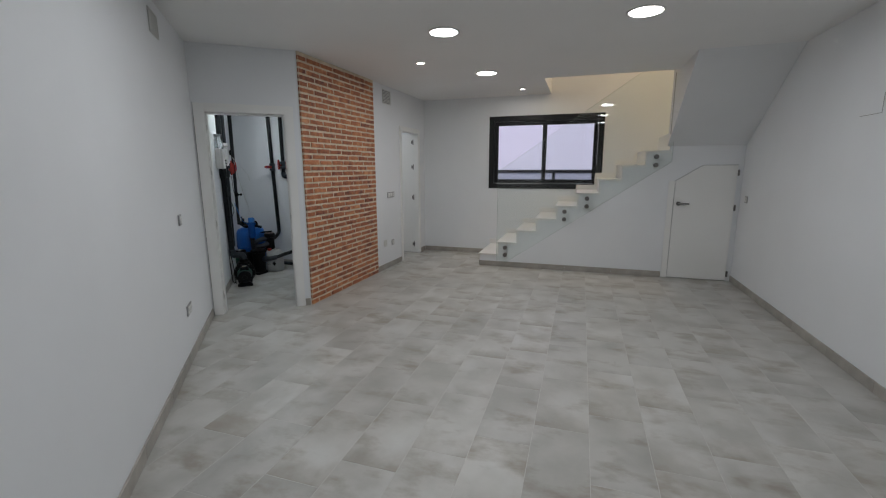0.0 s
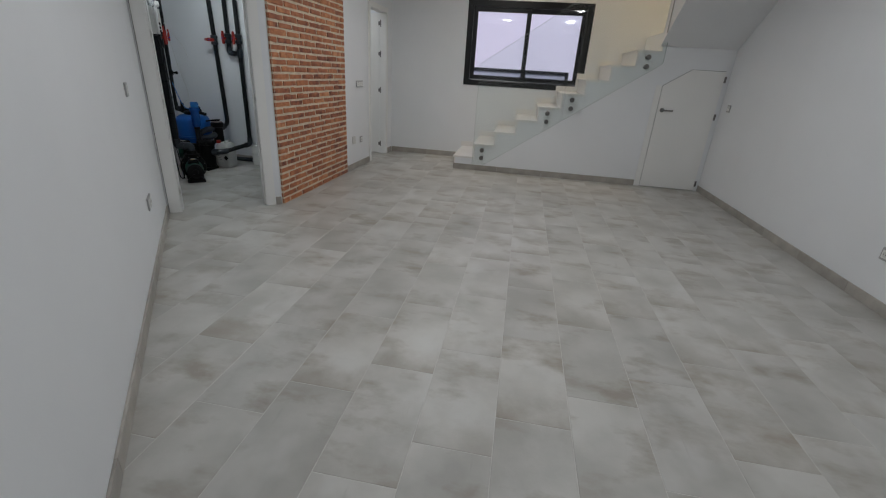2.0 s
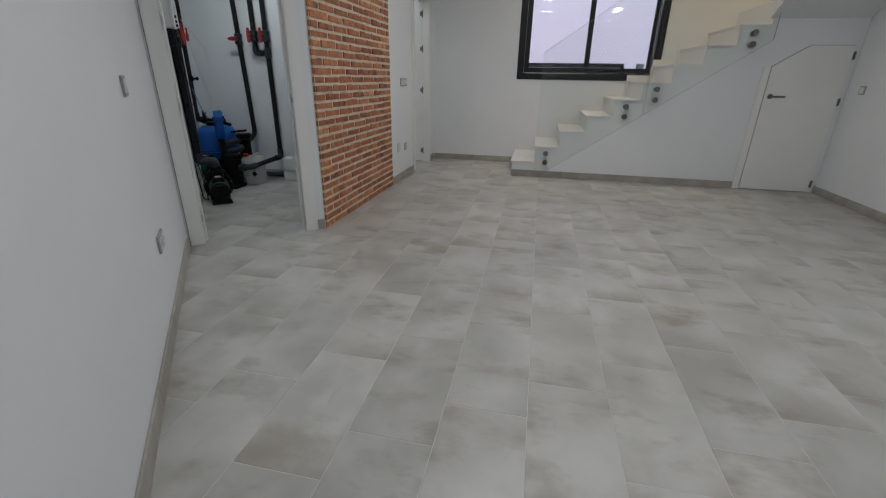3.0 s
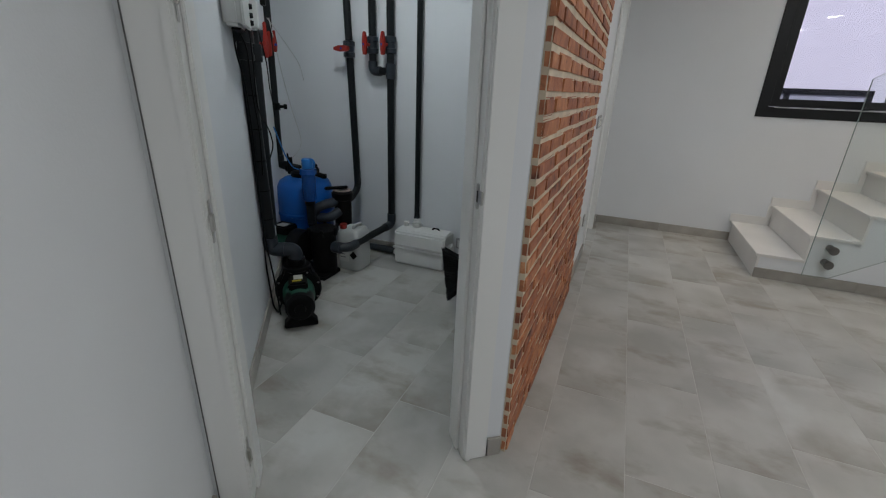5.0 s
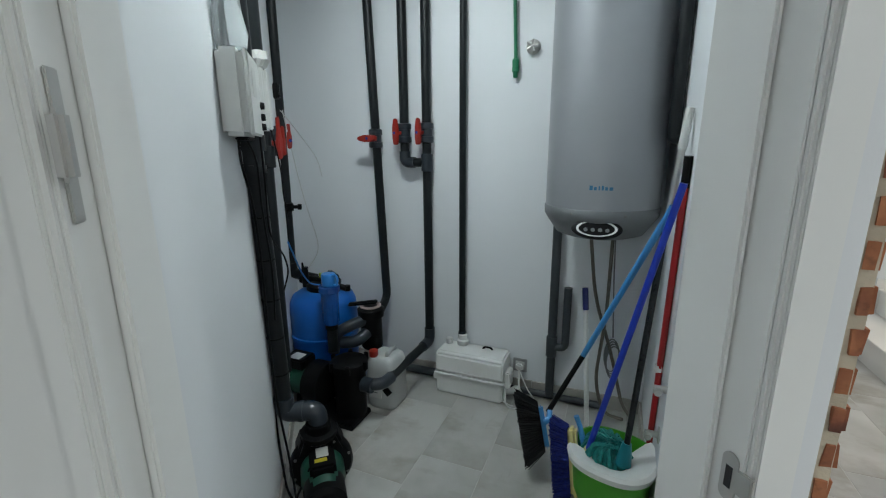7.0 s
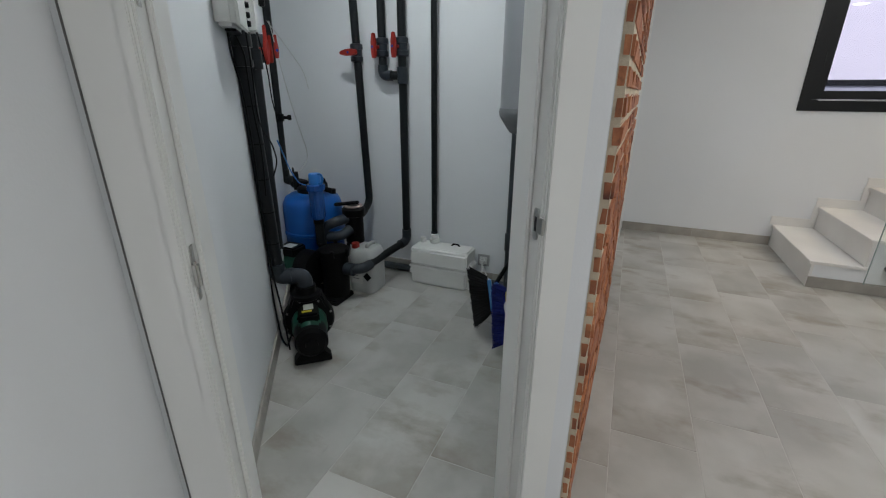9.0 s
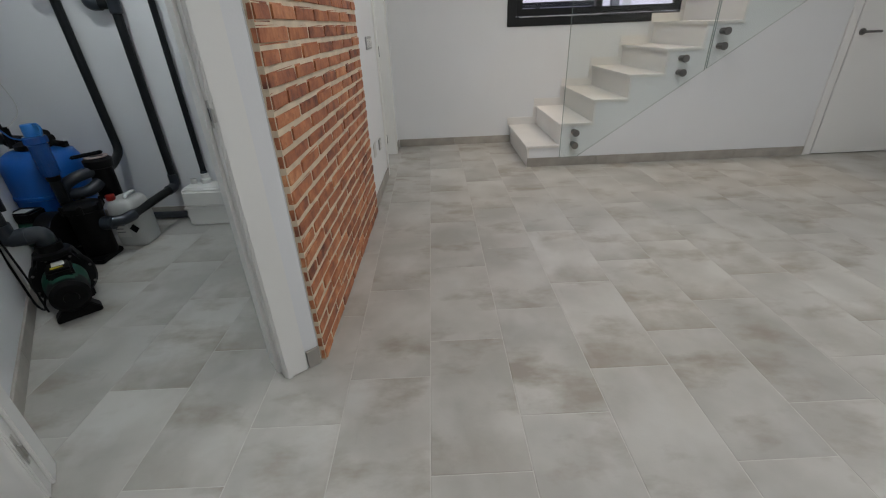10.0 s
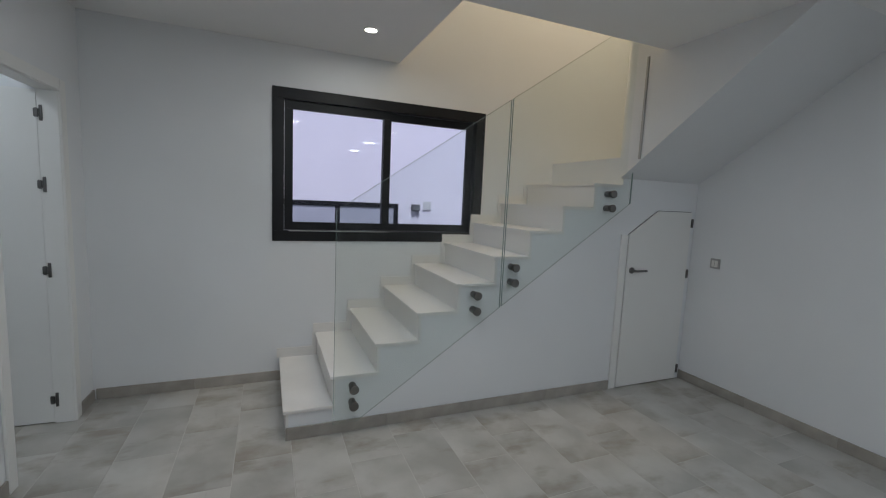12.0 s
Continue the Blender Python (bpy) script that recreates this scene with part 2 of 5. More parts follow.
MORTAR = mat("pale_sandy_mortar", (0.72, 0.62, 0.475), 0.9, var=0.12, scale=14, bump=0.5, bscale=160)


# ---- mesh helpers ----
def part(name, bm, material, parent=None, label="", smooth=False):
    me = bpy.data.meshes.new(name)
    bmesh.ops.recalc_face_normals(bm, faces=bm.faces)
    if smooth:
        for f in bm.faces:
            f.smooth = True
    bm.to_mesh(me)
    bm.free()
    if smooth:
        me.set_sharp_from_angle(angle=radians(40))
    me.materials.append(material)
    ob = new(name, me)
    if parent:
        ob.parent = parent
    if label:
        ob["label"] = label
    return ob


def thing(name, label, category, group="", at=None):
    ob = new(name)
    ob.empty_display_size = 0.05
    if at is not None:
        ob.matrix_basis = at if isinstance(at, Matrix) else Matrix.Translation(at)
    return tagged(ob, label, category, group)


def box(x0, x1, y0, y1, z0, z1, bevel=0.0, bm=None, m=None, seg=2):
    bm = bm or bmesh.new()
    r = bmesh.ops.create_cube(bm, size=1.0, matrix=Matrix.Translation(((x0 + x1) / 2, (y0 + y1) / 2, (z0 + z1) / 2)) @ Matrix.Diagonal((abs(x1 - x0), abs(y1 - y0), abs(z1 - z0), 1)))
    vs = r["verts"]
    if bevel:
        es = list({e for v in vs for e in v.link_edges})
        rb = bmesh.ops.bevel(bm, geom=es, offset=bevel, segments=seg, affect="EDGES", clamp_overlap=True)
        vs = list({v for f in rb["faces"] for v in f.verts} | {v for v in vs if v.is_valid})
    if m is not None:
        bmesh.ops.transform(bm, matrix=m, verts=vs)
    return bm


def prism(points, axis, a, b, bm=None, bevel=0.0):
    """A closed outline in the two other axes, drawn out along axis from a to b."""
    bm = bm or bmesh.new()

    def at(p, d):
        return {"x": (d, p[0], p[1]), "y": (p[0], d, p[1]), "z": (p[0], p[1], d)}[axis]
    lo = [bm.verts.new(at(p, a)) for p in points]
    hi = [bm.verts.new(at(p, b)) for p in points]
    n = len(points)
    bm.faces.new(lo)
    bm.faces.new(hi[::-1])
    for i in range(n):
        bm.faces.new((lo[i], lo[(i + 1) % n], hi[(i + 1) % n], hi[i]))
    bmesh.ops.recalc_face_normals(bm, faces=bm.faces)
    if bevel:
        bmesh.ops.bevel(bm, geom=list(bm.edges), offset=bevel, segments=2, affect="EDGES", clamp_overlap=True)
    return bm


def lathe(profile, seg=32, bm=None, m=None, sx=1.0, sy=1.0, caps=True):
    """A profile of (radius, height) turned about z."""
    bm = bm or bmesh.new()
    rings = []
    for r, z in profile:
        rings.append([bm.verts.new((sx * r * math.cos(2 * math.pi * i / seg), sy * r * math.sin(2 * math.pi * i / seg), z)) for i in range(seg)])
    for a, b in zip(rings, rings[1:]):
        for i in range(seg):
            bm.faces.new((a[i], a[(i + 1) % seg], b[(i + 1) % seg], b[i]))
    if caps:
        bm.faces.new(rings[0][::-1])
        bm.faces.new(rings[-1])
    else:
        for i in range(seg):
            bm.faces.new((rings[-1][i], rings[-1][(i + 1) % seg], rings[0][(i + 1) % seg], rings[0][i]))
    if m is not None:
        bmesh.ops.transform(bm, matrix=m, verts=[v for r in rings for v in r])
    return bm


def rounded(points, r, steps=5):
    """The points with their corners rounded to the radius r."""
    pts = [Vector(p) for p in points]
    out = [pts[0]]
    for a, b, c in zip(pts, pts[1:], pts[2:]):
        d1, d2 = (a - b), (c - b)
        k = min(r, d1.length * 0.49, d2.length * 0.49)
        p, q = b + d1.normalized() * k, b + d2.normalized() * k
        for i in range(steps + 1):
            t = i / steps
            out.append((1 - t) ** 2 * p + 2 * t * (1 - t) * b + t * t * q)
    out.append(pts[-1])
    return out


def tube(points, r, seg=14, bm=None, bend=0.0):
    bm = bm or bmesh.new()
    pts = rounded(points, bend) if bend else [Vector(p) for p in points]
    rings, side = [], None
    for i, p in enumerate(pts):
        d = (pts[min(i + 1, len(pts) - 1)] - pts[max(i - 1, 0)]).normalized()
        if side is None:
            side = d.orthogonal().normalized()
        side = (side - d * side.dot(d)).normalized()
        up = d.cross(side)
        rad = r[i] if isinstance(r, (list, tuple)) else r
        rings.append([bm.verts.new(p + rad * (math.cos(2 * math.pi * k / seg) * side + math.sin(2 * math.pi * k / seg) * up)) for k in range(seg)])
    for a, b in zip(rings, rings[1:]):
        for k in range(seg):
            bm.faces.new((a[k], a[(k + 1) % seg], b[(k + 1) % seg], b[k]))
    bm.faces.new(rings[0][::-1])
    bm.faces.new(rings[-1])
    return bm


def structure(ob, label, category="wall"):
    return tagged(ob, label, category, kind="structure")


# ---- plan: the angled frame of the utility room's door wall ----
ANG = 38.0
ANGLED = pose(-3.51, 3.21, 0, 0, 0, ANG)


def uv(u, v, z=0.0):
    """A point in the angled frame: u along the door wall, v into the utility room."""
    return ANGLED @ Vector((u, v, z))


XR, YF, YS, XL = 1.91, 7.19, 6.26, -2.755
LEAN = 0.027
# the partition stands slightly askew: a turn about the brick cladding's near edge
SKEW = Matrix.Translation((XL, 3.803, 0)) @ pose(0, 0, 0, 0, 0, -math.degrees(math.atan(LEAN))) @ Matrix.Translation((-XL, -3.803, 0))


def skewed(x, y, z=0.0):
    return SKEW @ Vector((x, y, z))


OPEN_U0, OPEN_U1, OPEN_Z = 0.110, 0.812, 1.995
WIN = (-1.504, 0.290, 1.128, 2.292)

# ---- large structure ----
sl0, sl1 = uv(-0.15, -4.2), uv(-0.15, 3.2)
out = [(-1.1, -3.4), (XR + 0.15, -3.4), (XR + 0.15, YF + 0.22), (-4.9, YF + 0.22), (-4.9, 5.53), (-5.6, 5.53), (sl1.x, sl1.y), (sl0.x, sl0.y), (-1.1, sl0.y - 0.05)]
slab = structure(part("floor", prism(out, "z", -0.2, -0.0010), GROUT), "pale grout bed under the grey stone-look tile floor", "floor")

bm = box(XR, XR + 0.15, -3.4, YF + 0.2, -0.1, 5.4)
structure(part("wall_right", bm, WALL), "plain matt white painted long wall")
w0, w1, w2, w3 = WIN
bm = bmesh.new()
for x0, x1, z0, z1 in ((XL - 0.09, w0 + 0.02, -0.1, 5.4), (w1 - 0.02, XR, -0.1, 5.4), (w0 + 0.02, w1 - 0.02, -0.1, w2 + 0.02), (w0 + 0.02, w1 - 0.02, w3 - 0.02, 5.4)):
    box(x0, x1, YF, YF + 0.22, z0, z1, bm=bm)
structure(part("wall_far", bm, WALL), "white painted end wall with a black window")
DY0, DY1, DZ = 6.235, 6.885, 2.03
bm = bmesh.new()
for y0, y1, z0, z1 in ((3.805, DY0 - 0.03, -0.1, CEIL), (DY1 + 0.03, YF, -0.1, CEIL), (DY0 - 0.03, DY1 + 0.03, DZ + 0.03, CEIL)):
    prism([(XL - 0.09, y0), (XL + LEAN * (y0 - 3.803), y0), (XL + LEAN * (y1 - 3.803), y1), (XL - 0.09, y1)], "z", z0, z1, bm=bm)
structure(part("wall_brick_side", bm, WALL), "white partition wall carrying the brick cladding")
bm = bmesh.new()
for u0, u1, z0, z1 in ((0.0, OPEN_U0 - 0.02, -0.1, CEIL), (OPEN_U1 + 0.02, 0.956, -0.1, CEIL), (OPEN_U0 - 0.02, OPEN_U1 + 0.02, OPEN_Z + 0.02, CEIL)):
    box(u0, u1, 0, 0.125, z0, z1, bm=bm, m=ANGLED)
structure(part("wall_utility_door", bm, WALL), "angled white wall with the open utility room doorway")
bm = box(-0.15, 0.0, -4.20, 3.2, -0.1, CEIL, m=ANGLED)
structure(part("wall_left", bm, WALL), "plain matt white painted angled wall")
side = prism([(0.0005, 0.124), (0.0129, 0.124), (0.0813, 3.1), (0.0005, 3.1)], "z", -0.1, CEIL)
bmesh.ops.transform(side, matrix=ANGLED, verts=side.verts)
structure(part("wall_utility_side", side, WALL), "white painted utility room side wall")
bl = uv(0, -4.20)
structure(part("wall_left_back", box(bl.x - 0.15, bl.x, -3.4, bl.y, -0.1, CEIL), WALL), "plain white painted wall")
structure(part("wall_back", box(-1.2, XR, -3.4, -3.25, -0.1, CEIL), WALL), "plain white painted wall")
structure(part("wall_utility_back", box(-5.6, XL - 0.09, 5.43, 5.53, -0.1, CEIL), WALL), "white painted utility room wall with pipes")
bm = bmesh.new()
box(-4.9, -4.8, 5.53, YF + 0.2, -0.1, CEIL, bm=bm)
box(-4.8, XL - 0.09, YF, YF + 0.2, -0.1, CEIL, bm=bm)
structure(part("wall_side_room", bm, WALL), "plain white painted side room wall")
# ceilings
OX0, OX1, OY0 = -0.53, 1.03, 5.94
bm = bmesh.new()
for x0, x1, y0, y1 in ((-6.2, OX0, -3.4, YF), (OX0, XR, -3.4, OY0), ):
    box(x0, x1, y0, y1, CEIL, CEIL + 0.3, bm=bm)
structure(part("ceiling", bm, CEILM), "smooth white painted ceiling with round downlights", "ceiling")
bm = bmesh.new()
box(OX0, XR, OY0 - 0.1, OY0, CEIL + 0.3, 5.4, bm=bm)
box(OX0 - 0.1, OX0, OY0 - 0.1, YF, CEIL + 0.3, 5.4, bm=bm)
structure(part("wall_stairwell", bm, WALL), "white stairwell walls lit warm from above")
structure(part("stairwell_ceiling", box(OX0 - 0.1, XR + 0.15, OY0 - 0.1, YF + 0.2, 5.4, 5.5), CEILM), "white ceiling over the stairwell", "ceiling")
# underside of the upper flight
bm = prism([(YS - 0.002, 1.735), (5.0, CEIL + 0.01), (OY0 - 0.01, CEIL + 0.01), (OY0 - 0.01, 2.9), (YS - 0.002, 2.9)], "x", OX1, XR - 0.001)
structure(part("stair_soffit", bm, WALL), "white sloping underside of the upper stair flight", "soffit")

# ---- staircase ----
RISE, RUN, SX = 0.187, 0.277, -1.44
STEPS = 9
stair = thing("staircase", "cream stone staircase with a white plastered side", "staircase")
pts = [(SX + 0.02, -0.004)]
for k in range(STEPS):
    pts += [(SX + 0.02 + RUN * k, RISE * (k + 1) - 0.022), (SX + 0.02 + RUN * (k + 1), RISE * (k + 1) - 0.022)]
pts = pts[:-1]
pts += [(1.06, RISE * STEPS - 0.022), (1.06, 1.9), (XR - 0.002, 1.9), (XR - 0.002, -0.004)]
part("side_wall", prism(pts, "y", YS, YF - 0.002), WALL, stair, "white plastered understair wall")
for k in range(STEPS):
    x0, z = SX + RUN * k, RISE * (k + 1)
    x1 = x0 + RUN + 0.02
    part("tread", box(x0 - 0.012, x1, YS - 0.014, YF - 0.004, z - 0.022, z, 0.003), MARBLE, stair)
    part("riser", box(x0 + 0.004, x0 + 0.02, YS - 0.004, YF - 0.004, z - RISE, z - 0.022, 0.0), MARBLE, stair)
    if k < STEPS - 1:
        sk = prism([(x0 - 0.03, z), (x0 + RUN + 0.004, z), (x0 + RUN + 0.004, z + RISE), (x0 + RUN - 0.035, z + RISE), (x0 + RUN - 0.035, z + 0.075), (x0 - 0.03, z + 0.075)], "y", YF - 0.014, YF - 0.0025)
        part("stepped_skirting", sk, MARBLE, stair)

# understair door
CX0, CX1, CZ = 1.16, 1.845, 1.49
cd = structure(thing("door_1", "low white cupboard door with a clipped corner under the stairs", "door"), "low white cupboard door with a clipped corner under the stairs", "door")
out = [(CX0, 0.008), (CX1, 0.008), (CX1, CZ), (CX0 + 0.30, CZ), (CX0, CZ - 0.20)]
part("leaf", prism(out, "y", YS - 0.018, YS - 0.002, bevel=0.002), LACQUER, cd)
# Grey sheet behind the leaf, its colour gives the shade round the edge.
part("gap_shade", prism([(CX0 - 0.002, 0.002), (CX1 + 0.002, 0.002), (CX1 + 0.002, CZ + 0.005), (CX0 + 0.299, CZ + 0.004), (CX0 - 0.002, CZ - 0.197)], "y", YS - 0.006, YS - 0.0015), GREY, cd)
part("casing", box(CX0 - 0.075, CX0 - 0.006, YS - 0.014, YS - 0.001, 0, CZ - 0.2, 0.003), LACQUER, cd)

# baseboards
def skirting(a, b, parent, side=1):
    """Tile skirting along the floor from a to b, in lengths of a tile; side +1 sets it to the right of the way."""
    a, b = Vector((*a, 0)), Vector((*b, 0))
    d = (b - a)
    n = max(1, round(d.length / 0.60))
    ang = math.degrees(math.atan2(d.y, d.x))
    step = d.length / n
    for i in range(n):
        bm = box(0.0008, step - 0.0008, *( (-0.013, -0.001) if side > 0 else (0.001, 0.013)), 0.0, 0.078, 0.0015, seg=1)
        ob = part("skirting_tile", bm, SKIRT, parent)
        ob.matrix_basis = Matrix.Translation(a + d.normalized() * step * i) @ pose(0, 0, 0, 0, 0, ang)


base = structure(thing("baseboard", "beige stone-look tile skirting along the walls", "skirting"), "beige stone-look tile skirting along the walls", "skirting")
skirting((XR, YS - 0.003), (XR, -3.2), base, 1)
skirting((SX + 0.003, YS - 0.004), (CX0 - 0.08, YS - 0.004), base, 1)
skirting((XL + LEAN * (YF - 3.803) + 0.016, YF), (SX, YF), base, 1)
p, q = skewed(XL, 5.338), skewed(XL, DY0 - 0.077)
skirting((p.x, p.y), (q.x, q.y), base, 1)
p, q = skewed(XL, DY1 + 0.077), skewed(XL, YF - 0.015)
skirting((p.x, p.y), (q.x, q.y), base, 1)
p, q = uv(0, -0.02), uv(0, -4.1)
skirting((q.x, q.y), (p.x, p.y), base, 1)
p, q = uv(OPEN_U1 + 0.092, 0), uv(0.956, 0)
skirting((p.x, p.y), (q.x, q.y), base, 1)
p, q = uv(0.0133, 0.14), uv(0.0733, 2.75)
skirting((p.x, p.y), (q.x, q.y), base, 1)
skirting((-5.2, 5.43), (XL - 0.1, 5.43), base, 1)
skirting((XL - 0.09, 5.42), (XL - 0.09, 3.95), base, 1)

# ---- window ----
win = structure(thing("window_1", "black aluminium two-pane sliding window", "window"), "black aluminium two-pane sliding window", "window")


def rect_frame(x0, x1, z0, z1, w, y0, y1, bevel=0.003):
    bm = bmesh.new()
    for a in ((x0, x1, z0, z0 + w), (x0, x1, z1 - w, z1), (x0, x0 + w, z0 + w, z1 - w), (x1 - w, x1, z0 + w, z1 - w)):
        box(a[0], a[1], y0, y1, a[2], a[3], bevel, bm=bm)
    return bm


part("window_frame", rect_frame(w0, w1, w2, w3, 0.085, YF - 0.012, YF + 0.10), BLACKAL, win)
mid = (w0 + w1) / 2
for i, (a, b, y) in enumerate(((w0 + 0.088, mid + 0.03, YF + 0.012), (mid - 0.03, w1 - 0.088, YF + 0.052))):
    sash = part("sash", rect_frame(a, b, w2 + 0.088, w3 - 0.088, 0.062, y, y + 0.034), BLACKAL, win)
    pane = part("pane", box(a + 0.06, b - 0.06, y + 0.014, y + 0.02, w2 + 0.148, w3 - 0.148), PANE, sash, "clear window glass")
    pane.visible_shadow = False
part("track", box(w0 + 0.12, mid + 0.02, YF - 0.014, YF - 0.008, w2 + 0.078, w2 + 0.084), CHROME, win, "thin bright aluminium track")
part("pull", box(w0 + 0.10, w0 + 0.112, YF + 0.004, YF + 0.014, 1.46, 1.58, 0.003), BLACKAL, win)

# ---- light well outside ----
bm = bmesh.new()
YO = 9.95
box(-4.5, 4.5, YO, YO + 0.2, -1.0, 6.5, bm=bm)
box(-3.2, -3.0, YF + 0.22, YO, -1.0, 6.5, bm=bm)
box(2.6, 2.8, YF + 0.22, YO, -1.0, 6.5, bm=bm)
structure(part("wall_light_well", bm, RENDER_OUT), "white rendered light well walls outdoors")
structure(part("ground", box(-60, 60, -60, 60, -1.2, -1.0), mat("pale_concrete", (0.4, 0.4, 0.39), 0.9, var=0.1, scale=2, bump=0.2)), "pale concrete ground outdoors", "ground")

# ---- opposite side of the light well ----
ow = thing("light_well_window", "dark framed window low on the white light well wall", "window")
part("frame", rect_frame(-2.4, 0.30, 0.3, 1.42, 0.07, YO - 0.03, YO - 0.002), BLACKAL, ow)
part("mullion", box(-0.64, -0.57, YO - 0.03, YO - 0.002, 0.37, 1.35, 0.003), BLACKAL, ow)
for a, b in ((-2.33, -0.64), (-0.57, 0.23)):
    part("pane", box(a, b, YO - 0.018, YO - 0.012, 0.37, 1.35), mat("frosted_pane", (0.5, 0.51, 0.56), 0.25), ow)
ob = thing("outdoor_socket", "small dark grey outdoor socket box on the rendered wall", "socket")
part("case", box(0.51, 0.64, YO - 0.05, YO - 0.001, 1.32, 1.42, 0.006), mat("mid_grey_outdoor_plastic", (0.12, 0.12, 0.13), 0.5), ob)
part("lid", box(0.52, 0.63, YO - 0.058, YO - 0.05, 1.33, 1.41, 0.004), GREY, ob)
ob = thing("blank_plate", "pale square blank plate on the rendered wall", "wall plate")
part("cover", box(0.70, 0.83, YO - 0.02, YO - 0.001, 1.34, 1.47, 0.004), BOXP, ob)

# ---- glass balustrade ----
GY0, GY1 = 6.192, 6.204


def glass_bottom(x):
    return 0.085 if x < -1.02 else 0.085 + (x + 1.02) * 0.69


def glass_top(x):
    return 1.41 + (x + 1.162) * 0.683


for name, (a, b) in (("glass_panel", (-1.162, -0.030)), ("glass_panel", (-0.016, 1.085))):
    g = thing(name, "clear toughened glass balustrade panel beside the stone stairs", "balustrade", "glass panels along the stairs")
    xs = [a, -1.02, b] if a < -1.02 else [a, b]
    out = [(x, glass_bottom(x)) for x in xs] + [(b, glass_top(b)), (a, glass_top(a))]
    pane = part("pane", prism(out, "y", GY0, GY1), GLASS, g)
    pane.visible_shadow = False
    for x in (a, b):
        part("polished_edge", box(x - 0.0008, x + 0.0008, GY0, GY1, glass_bottom(x), glass_top(x)), mat("green_glass_edge", (0.28, 0.36, 0.34), 0.15), g)
    lo = xs[-2] if len(xs) > 2 else a
    for p, q, r in (((a, GY0 + 0.006, glass_top(a)), (b, GY0 + 0.006, glass_top(b)), 0.0022), ((lo, GY0 + 0.006, glass_bottom(lo)), (b, GY0 + 0.006, glass_bottom(b)), 0.0020)):
        part("cut_edge", tube([p, q], r, 6), GEDGE, g)
    if b > 1:
        # Grey strip draws the upright line on the wall by the glass's end.
        part("upright_strip", box(1.020, 1.0292, 6.078, 6.098, 1.87, CEIL - 0.004, 0.001), mat("mid_grey_strip", (0.42, 0.42, 0.42), 0.5), g, "slim grey upright strip on the wall")
    spots = [(-1.037, 0.312), (-0.21, 0.872)] if a < -1 else [(0.079, 1.06), (0.902, 1.615)]
    for x, z in spots:
        for dz in (-0.012, -0.120):
            pin = part("standoff", lathe([(0.024, 0.0), (0.024, 0.05)], 18, m=pose(x, YS - 0.002, z + dz, 90)), DSTEEL, g, "satin steel glass standoff", smooth=True)
            part("cap", lathe([(0.028, -0.001), (0.030, 0.003), (0.030, 0.014), (0.027, 0.018), (0.0, 0.0185)], 24, m=pose(x, GY0, z + dz, 90)), DSTEEL, pin, smooth=True)

# ---- understair door fittings ----
hd = bmesh.new()
lathe([(0.026, 0.0), (0.026, 0.007), (0.024, 0.009), (0.0, 0.009)], 20, hd, pose(CX0 + 0.055, YS - 0.018, 1.0, 90))
tube([(CX0 + 0.055, YS - 0.02, 1.0), (CX0 + 0.055, YS - 0.062, 1.0), (CX0 + 0.175, YS - 0.062, 1.0)], 0.0095, 10, hd, bend=0.018)
part("handle", hd, DSTEEL, cd, "brushed steel lever handle", smooth=True)
for z in (0.06, 0.92, 1.36):
    h = box(CX1 + 0.002, CX1 + 0.022, YS - 0.026, YS - 0.008, z, z + 0.075, 0.003)
    part("hinge", h, DSTEEL, cd, "steel butt hinge")

# ---- far doorway in the partition ----
fd = structure(thing("door_2", "white lacquered door standing open in its frame", "door", at=SKEW), "white lacquered door standing open in its frame", "door")
bm = bmesh.new()
for y0, y1, z0, z1 in ((DY0 - 0.028, DY0, 0, DZ + 0.028), (DY1, DY1 + 0.028, 0, DZ + 0.028), (DY0, DY1, DZ, DZ + 0.028)):
    box(XL - 0.098, XL + 0.004, y0, y1, z0, z1, 0.002, bm=bm)
part("jamb", bm, LACQUER, fd)
bm = bmesh.new()
for y0, y1, z0, z1 in ((DY0 - 0.075, DY0 - 0.004, 0, DZ + 0.07), (DY1 + 0.004, DY1 + 0.075, 0, DZ + 0.07), (DY0 - 0.004, DY1 + 0.004, DZ + 0.004, DZ + 0.07)):
    box(XL + 0.001, XL + 0.014, y0, y1, z0, z1, 0.003, bm=bm)
part("casing", bm, LACQUER, fd)
leaf = part("leaf", box(XL - 0.0985 - 0.72, XL - 0.0985, DY1 + 0.0005, DY1 + 0.0355, 0.008, DZ - 0.004, 0.002), LACQUER, fd)
for z in (0.154, 0.972, 1.485, 1.897):
    h = bmesh.new()
    box(XL - 0.088, XL - 0.072, DY1 - 0.004, DY1 + 0.001, z - 0.045, z + 0.045, 0.0015, bm=h)
    box(XL - 0.112, XL - 0.088, DY1 - 0.012, DY1 - 0.001, z - 0.026, z + 0.026, 0.004, bm=h)
    part("hinge", h, DSTEEL, fd, "dark steel hinge")

